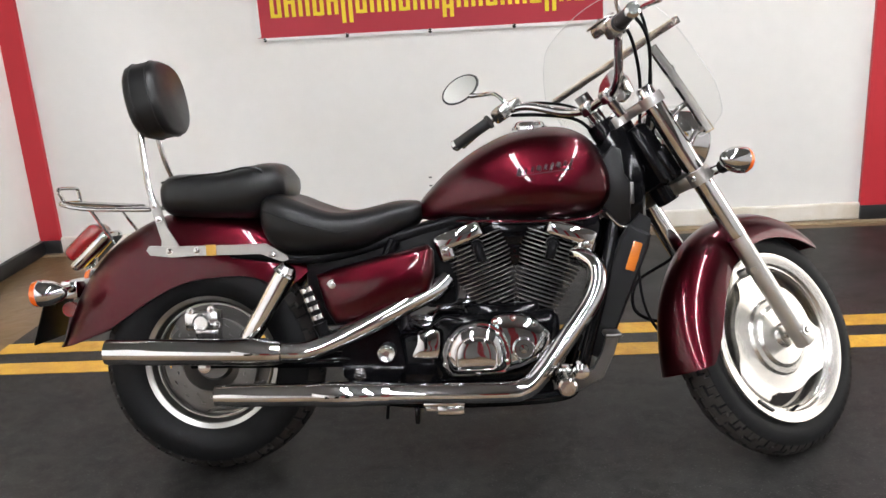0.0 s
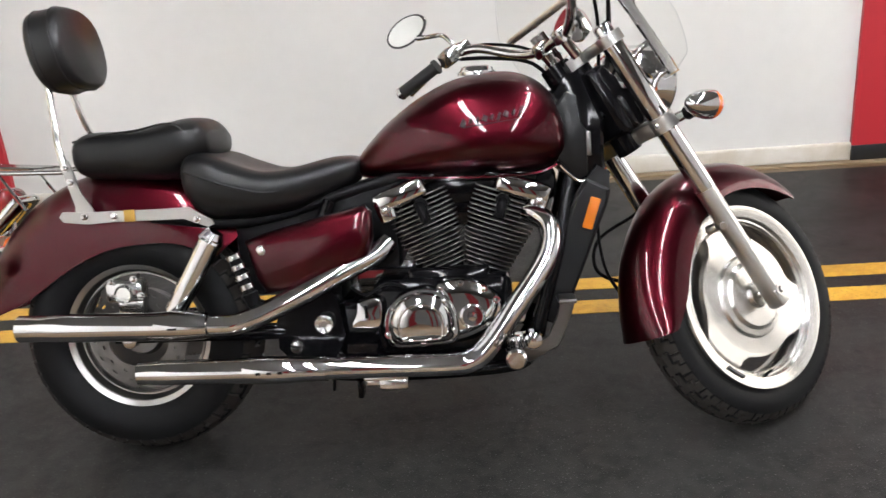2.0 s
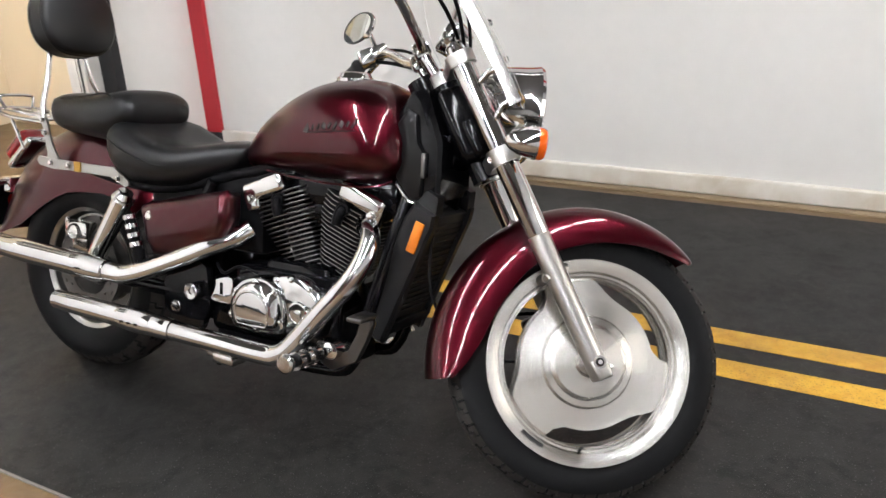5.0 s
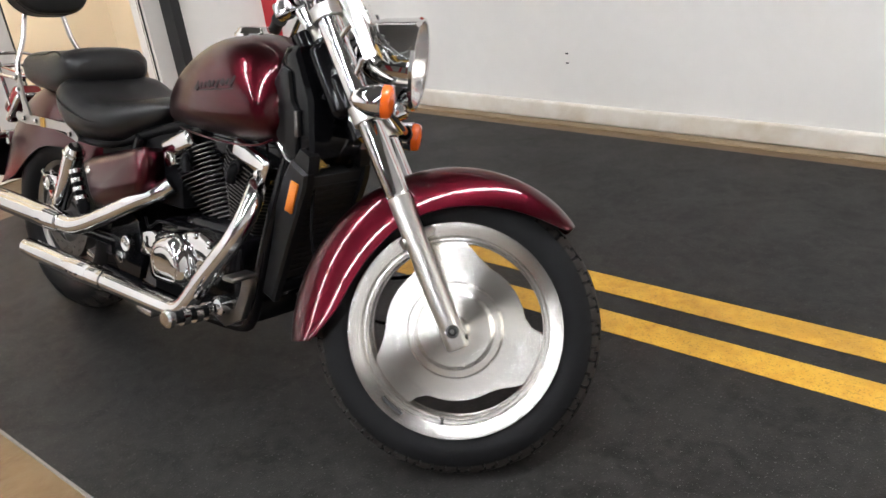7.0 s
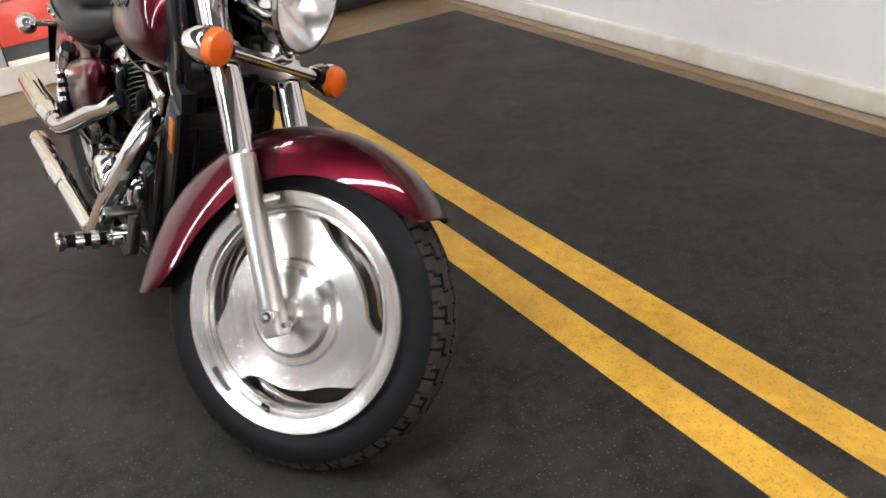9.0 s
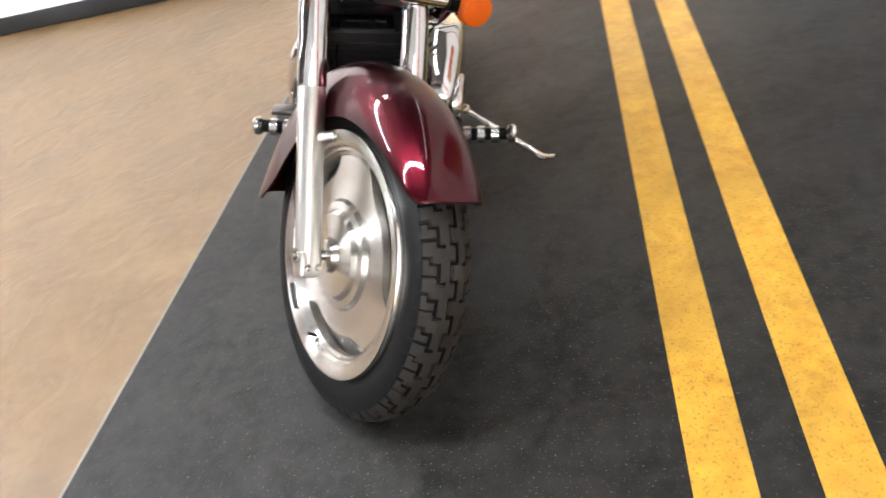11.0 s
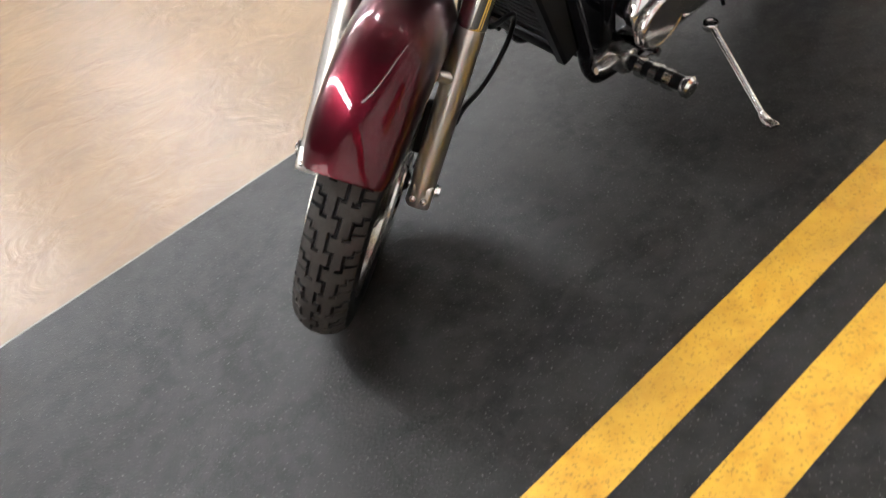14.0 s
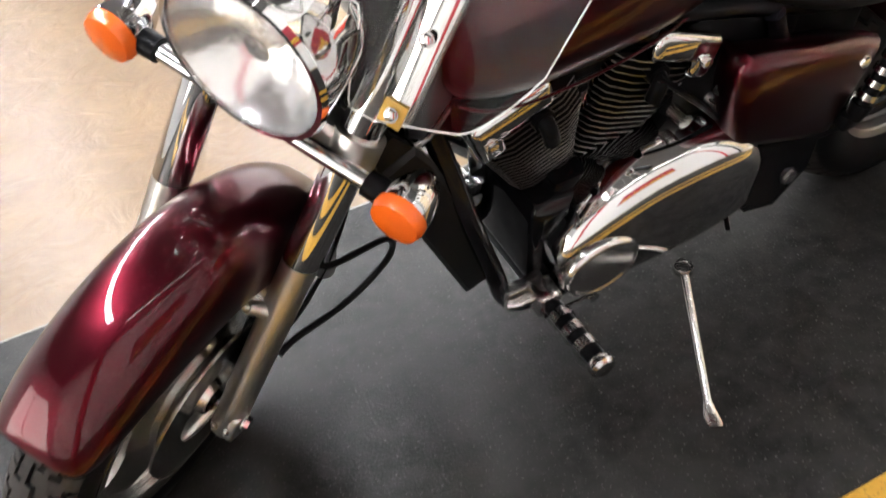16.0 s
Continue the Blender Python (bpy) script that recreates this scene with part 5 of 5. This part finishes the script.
for bx, bz in ((0.683, 0.318), (0.700, 0.384), (0.764, 0.419), (0.828, 0.398), (0.850, 0.322), (0.770, 0.291)):
    part("bolt", join(tube([(bx, -0.15, bz), (bx, -0.174, bz)], 0.0095, 14), bolt((bx, -0.174, bz), (0, -1, 0), 0.006, 0.005)), M_CHROME, engine, m=Matrix.Identity(4))
d_ring = [Vector((0.768 + 0.056 * math.cos(a), -0.192, 0.346 + 0.050 * math.sin(a))) for a in [math.pi * k / 20 for k in range(21)]]
d_ring += [Vector(p) for p in ((0.714, -0.191, 0.318), (0.722, -0.189, 0.304), (0.768, -0.189, 0.302), (0.814, -0.189, 0.304), (0.822, -0.191, 0.318))]
part("cover_ring", tube(d_ring + d_ring[:1], 0.0045, 10, cap=False), M_CHROME, engine, "raised chrome rim", 60, Matrix.Identity(4))
for k in range(5):
    part("cover_lettering", box(0.744 + 0.012 * k, -0.1925, 0.318, 0.008, 0.003, 0.006, 0.0005), M_CHROME_DULL, engine, m=Matrix.Identity(4))
plate([Vector(p) for p in ((0.606, 0, 0.400), (0.640, 0, 0.411), (0.667, 0, 0.408), (0.668, 0, 0.365), (0.656, 0, 0.333), (0.618, 0, 0.332), (0.588, 0, 0.338), (0.602, 0, 0.372))], 0,
      ((-0.10, 1.0), (-0.145, 1.0), (-0.152, 0.94), (-0.153, 0.86)), M_CHROME, "small_cover", "small chrome angular cover")
part("cover_slot", box(0.628, -0.1535, 0.376, 0.009, 0.003, 0.034, 0.001), M_BLACK, engine, "dark slot", m=Matrix.Identity(4))
part("pivot_cap", lathe([(-0.140, 0.024), (-0.157, 0.024), (-0.159, 0.021), (-0.157, 0.017), (-0.156, 0.009), (-0.152, 0.008), (-0.152, 0.0)], 28, centre=(0.526, 0, 0.332)), M_CHROME_DULL, engine, "round alloy pivot cap")
# left side: long chrome case
CASE = [(0.555, 0.305, 0.385, 0.165), (0.575, 0.285, 0.425, 0.185), (0.62, 0.265, 0.462, 0.194), (0.70, 0.254, 0.482, 0.198), (0.80, 0.250, 0.480, 0.198), (0.87, 0.250, 0.460, 0.196), (0.93, 0.255, 0.425, 0.190), (0.97, 0.275, 0.390, 0.182), (0.988, 0.300, 0.360, 0.172)]
lcase = part("left_case", loft([[Vector((x, y, z)) for y, z in ((0.06, zl), (yo - 0.030, zl), (yo - 0.006, zl + 0.012), (yo, zl + 0.12 * (zh - zl)), (yo, zl + 0.5 * (zh - zl)), (yo - 0.002, zl + 0.78 * (zh - zl)), (yo - 0.012, zl + 0.90 * (zh - zl)), (yo - 0.034, zh - 0.003), (0.06, zh))] for x, zl, zh, yo in smooth_table(CASE, 4)]), M_CHROME, engine, "long chrome left engine case", 50)
part("alternator_cap", moved(lathe([(0.0, 1.0), (0.016, 0.985), (0.023, 0.94), (0.026, 0.88), (0.0255, 0.83), (0.0235, 0.80), (0.0235, 0.76), (0.0245, 0.50), (0.0248, 0.25), (0.0249, 0.04), (0.0249, 0.0)], 48), pose(0.915, 0.180, 0.318) @ Matrix.Diagonal((0.078, 0.95, 0.064, 1))), M_CHROME_DULL, engine, "round alloy cover", 50)
part("shift_link", join(tube([(0.93, 0.19, 0.235), (1.03, 0.20, 0.255)], 0.004, 8), tube([(0.92, 0.15, 0.238), (0.92, 0.20, 0.238)], 0.010, 12)), M_CHROME, engine)

# ---- frame, radiator, panels
frame_part = new("frame")
frame_part.parent = bike
frame_part["label"] = "black tubular steel frame"
for s in (-1, 1):
    part("down_tube", tube(curve_points([(1.205, s * 0.035, 0.86), (1.19, s * 0.06, 0.74), (1.14, s * 0.105, 0.52), (1.085, s * 0.115, 0.33), (1.05, s * 0.115, 0.225), (0.98, s * 0.115, 0.190), (0.70, s * 0.11, 0.182), (0.50, s * 0.11, 0.20), (0.44, s * 0.11, 0.27), (0.46, s * 0.11, 0.42), (0.56, s * 0.10, 0.64)], 5), 0.0175, 14), M_BLACK, frame_part)
    part("rail", tube(curve_points([(1.18, s * 0.03, 0.80), (0.95, s * 0.06, 0.74), (0.64, s * 0.08, 0.665), (0.35, s * 0.10, 0.60), (0.10, s * 0.11, 0.625)], 5), 0.016, 12), M_SATIN, frame_part)
    part("swing_arm", tube(curve_points([(0.52, s * 0.10, 0.31), (0.35, s * 0.12, 0.315), (0.0, s * 0.115, 0.322), (-0.03, s * 0.115, 0.322)], 4), 0.022, 14, flat=0.7), M_BLACK, frame_part)
part("neck", join(tube([(1.235, 0, 0.80), (1.15, 0, 0.94)], 0.036, 20), box(1.15, 0, 0.80, 0.12, 0.10, 0.16, 0.02)), M_BLACK, frame_part)
COVER = ((1.135, 0.69), (1.130, 0.85), (1.175, 0.915), (1.215, 0.920), (1.262, 0.80), (1.262, 0.66), (1.20, 0.63))
INSET = ((1.146, 0.705), (1.143, 0.835), (1.172, 0.872), (1.196, 0.862), (1.204, 0.795), (1.222, 0.770), (1.216, 0.665), (1.192, 0.652))


def side_sheet(outline, rows):
    """A sheet across the machine, its outline drawn in towards the middle by rows of (y, share)."""
    cx, cz = sum(p[0] for p in outline) / len(outline), sum(p[1] for p in outline) / len(outline)
    return loft([[Vector((cx + (x - cx) * q, y, cz + (z - cz) * q)) for x, z in outline] for y, q in rows])


part("frame_cover", side_sheet(COVER, ((-0.088, 0.86), (-0.078, 1.0), (0.078, 1.0), (0.088, 0.86))), M_BLACK, frame_part, "black plastic steering head cover")
for s in (-1, 1):
    part("cover_panel", side_sheet(INSET, ((s * 0.080, 1.0), (s * 0.094, 1.0), (s * 0.098, 0.93))), M_SHROUD, frame_part, "matt black inset panel")
    part("cover_trim", tube(curve_points([(1.15, s * 0.096, 0.692), (1.185, s * 0.098, 0.655), (1.215, s * 0.096, 0.650)], 4), 0.004, 8), M_CHROME_DULL, frame_part)
    part("head_tube_gusset", side_sheet(((1.205, 0.66), (1.215, 0.78), (1.245, 0.80), (1.262, 0.70), (1.235, 0.60), (1.195, 0.56)), ((s * 0.05, 1.0), (s * 0.068, 1.0), (s * 0.072, 0.88))), M_BLACK, frame_part)
    part("loom_clip", box(1.222, s * 0.094, 0.742, 0.012, 0.014, 0.060, 0.003), M_STEEL, frame_part, "grey ribbed clip")
RADM = BODY @ pose(1.183, 0, 0.485, 0, 22, 0)
radiator = part("radiator", box(0, 0, 0, 0.035, 0.195, 0.30, 0.004), M_DARKCORE, bike, "black radiator with side shrouds", m=RADM)
for s in (-1, 1):
    part("shroud", join(loft([[Vector((x, s * y, z)) for x, z in ((-0.050 + q, -0.205 + q), (0.026 - q, -0.205 + q), (0.032 - q, 0.13), (0.026 - q, 0.165 - q), (-0.040 + q, 0.170 - q), (-0.050 + q, 0.12))] for y, q in ((0.086, 0.0), (0.106, 0.0), (0.113, 0.007))]),
                        loft([[Vector((x, s * y, z)) for x, z in ((-0.036, 0.168), (0.024, 0.163), (0.012, 0.205), (-0.022, 0.208))] for y in (0.070, 0.104)])), M_SHROUD, radiator, m=RADM)
    part("amber_reflector", box(0.006, s * 0.1155, 0.092, 0.026, 0.006, 0.080, 0.002), M_REFLECT, radiator, "amber side reflector", m=RADM @ pose(0, 0, 0, 0, -3, 0))
for k in range(16):
    part("louvre", box(0.019, 0, -0.12 + 0.016 * k, 0.004, 0.175, 0.006), M_DARKCORE, radiator, m=RADM)
part("lower_tank", box(0.0, 0, -0.165, 0.055, 0.19, 0.04, 0.008), M_SATIN, radiator, m=RADM)
for s in (-1, 1):
    low = 0.05 if s > 0 else 0.0
    side = part("side_cover", loft([[Vector((x, s * (0.156 + dy), z)) for x, z in ((0.345 + q, 0.555 - q), (0.40, 0.572 - q), (0.52, 0.600 - q), (0.655 - q, 0.628 - q), (0.672 - q, 0.610), (0.671 - q, 0.545), (0.656 - q, 0.503 - low), (0.56, 0.455 + q - low), (0.47, 0.425 + q - low), (0.39 + q, 0.418 + q - low), (0.365 + q, 0.46))] for dy, q in ((-0.09, 0.035), (-0.03, 0.006), (-0.004, 0.0), (0.008, 0.004), (0.018, 0.014), (0.023, 0.030))]), M_PAINT, bike, "burgundy painted side cover", 50)
    part("lock", bolt((0.392, s * 0.176, 0.530), (0, s, 0), 0.012, 0.008), M_ALU, side)
part("intake_housing", join(box(0.93, 0, 0.648, 0.42, 0.15, 0.085, 0.02), box(0.90, 0, 0.60, 0.16, 0.13, 0.10, 0.02)), M_BLACK, bike, "black intake housing under the tank")
part("air_box", box(0.60, 0, 0.56, 0.26, 0.18, 0.22, 0.02), M_SATIN, bike, "black plastic housing under the seat")
part("inner_mudguard", join(box(0.49, 0, 0.36, 0.16, 0.15, 0.26, 0.02), box(0.40, 0, 0.55, 0.20, 0.17, 0.16, 0.02)), M_SATIN, bike, "black plastic inner mudguard")
part("battery_box", box(0.42, 0, 0.50, 0.20, 0.16, 0.20, 0.02), M_SATIN, bike, "black plastic battery box")
for s in (-1, 1):
    shock = part("shock_absorber", tube([(0.262, s * 0.148, 0.568), (0.145, s * 0.150, 0.385)], [0.031, 0.027], 24), M_CHROME, bike, "chrome shock absorber")
    part("cap", tube([(0.270, s * 0.148, 0.582), (0.256, s * 0.148, 0.560)], [0.022, 0.034], 24), M_CHROME, shock)
    peg_top, peg_end = Vector((0.318, s * 0.182, 0.527)), Vector((0.352, s * 0.184, 0.428))
    pillion_peg = part("passenger_footrest", join(tube([peg_top, peg_end], 0.015, 16), tube([peg_end, peg_end + Vector((0.010, 0, -0.030))], [0.021, 0.016], 16), box(0.366, s * 0.178, 0.392, 0.040, 0.030, 0.034, 0.008)), M_SATIN, bike, "folded black footrest with chrome rings")
    for k in range(4):
        part("ring", tube([peg_top.lerp(peg_end, 0.02 + 0.25 * k), peg_top.lerp(peg_end, 0.14 + 0.25 * k)], 0.0195, 18), M_CHROME_DULL, pillion_peg)

# ---- footrests, pedals, stand
for s in (-1, 1):
    peg = part("footrest", tube([(1.005, s * 0.185, 0.258), (1.004, s * 0.325, 0.266)], 0.017, 18), M_SATIN, bike, "black rubber footrest with chrome rings")
    part("end_cap", tube([(1.004, s * 0.322, 0.266), (1.004, s * 0.330, 0.266), (1.004, s * 0.340, 0.267), (1.004, s * 0.345, 0.267)], [0.018, 0.024, 0.024, 0.019], 24), M_CHROME_DULL, peg)
    for k in range(3):
        y0 = 0.210 + 0.036 * k
        part("ring", tube([(1.005, s * y0, 0.259 + 0.002 * k), (1.005, s * (y0 + 0.019), 0.260 + 0.002 * k)], 0.0225, 20), M_CHROME_DULL, peg)
    part("peg_mount", join(box(1.008, s * 0.165, 0.262, 0.05, 0.055, 0.05, 0.010), box(1.03, s * 0.135, 0.262, 0.08, 0.03, 0.04, 0.008)), M_CHROME_DULL, peg)
PEDAL = [(1.143, 0.398), (1.152, 0.372), (1.138, 0.330), (1.108, 0.268), (1.035, 0.233), (0.992, 0.250), (1.030, 0.270), (1.083, 0.292), (1.110, 0.343), (1.122, 0.385)]
part("brake_pedal", join(loft([[Vector((x + q * (1.08 - x), y, z + q * (0.31 - z))) for x, z in PEDAL] for y, q in ((-0.176, 0.06), (-0.180, 0.0), (-0.194, 0.0), (-0.198, 0.06))]), box(1.132, -0.215, 0.392, 0.045, 0.075, 0.014, 0.006)), M_STEEL, bike, "worn steel brake pedal", m=Matrix.Identity(4))
part("pedal_pivot", lathe([(-0.225, 0.016), (-0.222, 0.022), (-0.19, 0.024)], 24, centre=(1.045, 0, 0.292)), M_CHROME, bike, "round chrome pedal pivot", m=Matrix.Identity(4))
part("shift_lever", tube(curve_points([(1.0, 0.15, 0.255), (1.045, 0.155, 0.252), (1.075, 0.15, 0.258)], 5), 0.008, 12), M_CHROME_DULL, bike, "chrome shift lever")

# ---- hoses and cables
for nm, line, rad in (("brake_hose", [(-0.02, 0.136, 0.135), (-0.05, 0.141, 0.156), (-0.150, 0.168, 0.193), (-0.205, 0.185, 0.27), (-0.150, 0.178, 0.335), (-0.023, 0.148, 0.330), (0.0, 0.13, 0.335)], 0.0055),
                      ("speedometer_cable", [(-0.03, 0.085, 0.02), (-0.20, 0.095, 0.10), (-0.27, 0.07, 0.28), (-0.18, 0.03, 0.48), (-0.07, 0.01, 0.60)], 0.0045),
                      ("clutch_cable", [(-0.11, 0.25, 0.985), (-0.06, 0.19, 0.94), (-0.03, 0.11, 0.86), (-0.07, 0.05, 0.74), (-0.16, 0.02, 0.62)], 0.0045),
                      ("wiring_loom", [(-0.13, 0.27, 0.965), (-0.09, 0.20, 0.915), (-0.05, 0.12, 0.84), (-0.06, 0.07, 0.74)], 0.0055),
                      ("throttle_cable", [(-0.13, -0.27, 0.965), (-0.04, -0.25, 0.985), (0.03, -0.18, 0.90), (0.0, -0.07, 0.74), (-0.09, -0.03, 0.62)], 0.005),
                      ("throttle_cable", [(-0.12, -0.265, 0.99), (0.0, -0.24, 1.02), (0.06, -0.17, 0.93), (0.03, -0.09, 0.78), (-0.06, -0.05, 0.66)], 0.0045),
                      ("front_brake_line", [(-0.10, -0.23, 1.0), (-0.02, -0.19, 0.96), (0.02, -0.10, 0.84), (0.0, 0.0, 0.70)], 0.005)):
    part(nm, tube(curve_points(line, 7), rad, 10), M_SATIN, bike, "thin black cable", m=FORK)
# front caliper on the left leg
caliper_f = part("front_caliper", join(box(-0.062, 0.082, 0.095, 0.052, 0.05, 0.105, 0.012), box(-0.03, 0.10, 0.10, 0.04, 0.02, 0.07, 0.006)), M_SATIN, bike, "black front brake caliper", m=FORK)
# pivot plates and small things low down
for s in (-1, 1):
    plate = part("pivot_plate", loft([[Vector((x, s * ((0.148 if s > 0 else 0.118) + dy), z)) for x, z in ((0.50, 0.44), (0.56, 0.40), (0.575, 0.30), (0.54, 0.22), (0.46, 0.20), (0.40, 0.27), (0.40, 0.34), (0.44, 0.42))] for dy in (-0.012, 0.012)]), M_BLACK, bike, "black frame plate")
    part("pivot_bolt", bolt((0.447, 0.161 if s > 0 else -0.131, 0.273), (0, s, 0), 0.015, 0.008), M_CHROME_DULL, plate)
part("centre_tab", box(0.60, -0.10, 0.150, 0.014, 0.05, 0.05, 0.004), M_BLACK, bike, "small black stand tab")
part("drain_hose", tube([(0.50, 0.07, 0.16), (0.488, 0.10, 0.085)], 0.006, 10), M_SATIN, bike, "thin black drain hose")
part("pipe_bracket", join(box(0.682, -0.20, 0.205, 0.110, 0.05, 0.012, 0.003), box(0.700, -0.19, 0.186, 0.074, 0.06, 0.032, 0.008), box(0.650, -0.18, 0.190, 0.040, 0.05, 0.022, 0.005)), M_CHROME_DULL, bike, "chrome exhaust bracket")
part("linkage_tube", tube([(0.36, -0.13, 0.215), (0.64, -0.135, 0.195)], 0.018, 14), M_BLACK, bike, "black lower frame tube")
for k, x in enumerate((0.33, 0.40)):
    part("frame_bolt", bolt((x, -0.135, 0.213), (0, -1, 0), 0.009, 0.007), M_CHROME_DULL, bike)
part("rear_master_hose", tube(curve_points([(0.60, -0.13, 0.42), (0.64, -0.145, 0.40), (0.69, -0.14, 0.425), (0.74, -0.12, 0.41)], 5), 0.004, 8), M_SATIN, bike, "thin black hose")
part("breather_hose", tube(curve_points([(0.80, 0.12, 0.62), (0.72, 0.14, 0.55), (0.66, 0.13, 0.49), (0.63, 0.125, 0.47)], 5), 0.006, 8), M_SATIN, bike, "thin black hose")
lock = part("helmet_bracket", join(tube([(0.645, 0.09, 0.50), (0.635, 0.15, 0.495)], 0.014, 14), tube([(0.65, 0.11, 0.535), (0.65, 0.15, 0.53)], 0.012, 14), box(0.63, 0.13, 0.465, 0.02, 0.02, 0.05, 0.005)), M_CHROME, bike, "chrome bracket under the seat")
part("ignition_lock", tube([(0.735, 0.10, 0.515), (0.735, 0.135, 0.515)], 0.013, 14), M_CHROME_DULL, bike, "round ignition lock")
STAND_TOP, STAND_TIP = Vector((0.700, 0.196, 0.203)), Vector((0.822, 0.463, 0.122))
heel = STAND_TOP.lerp(STAND_TIP, 0.82) + Vector((0, 0, -0.020))
paddle = [(heel, 0.009, 0.009), (heel.lerp(STAND_TIP, 0.25) + Vector((0, 0, -0.004)), 0.012, 0.008), (heel.lerp(STAND_TIP, 0.5) + Vector((0, 0, -0.005)), 0.015, 0.006), (heel.lerp(STAND_TIP, 0.85), 0.0155, 0.005), (STAND_TIP, 0.012, 0.0045)]
lay = (STAND_TIP - STAND_TOP).normalized()
across = lay.cross(Vector((0, 0.22, 1))).normalized()
over = across.cross(lay)
stand = part("side_stand", join(tube([STAND_TOP.lerp(STAND_TIP, 0.05), heel.lerp(STAND_TIP, 0.1)], 0.0088, 16),
                                loft([[c + across * (wd * math.copysign(abs(math.cos(2 * math.pi * k / 20)) ** 0.7, math.cos(2 * math.pi * k / 20))) + over * (th * math.copysign(abs(math.sin(2 * math.pi * k / 20)) ** 0.7, math.sin(2 * math.pi * k / 20))) for k in range(20)] for c, wd, th in paddle]),
                                moved(lathe([(-0.007, 0.0095), (-0.009, 0.011), (-0.009, 0.017), (-0.006, 0.019), (0.006, 0.019), (0.009, 0.017), (0.009, 0.011), (0.007, 0.0095)], 28, "z", closed=True), Matrix.Translation(STAND_TOP))), M_CHROME_DULL, bike, "chrome side stand resting on the mat", m=Matrix.Identity(4))
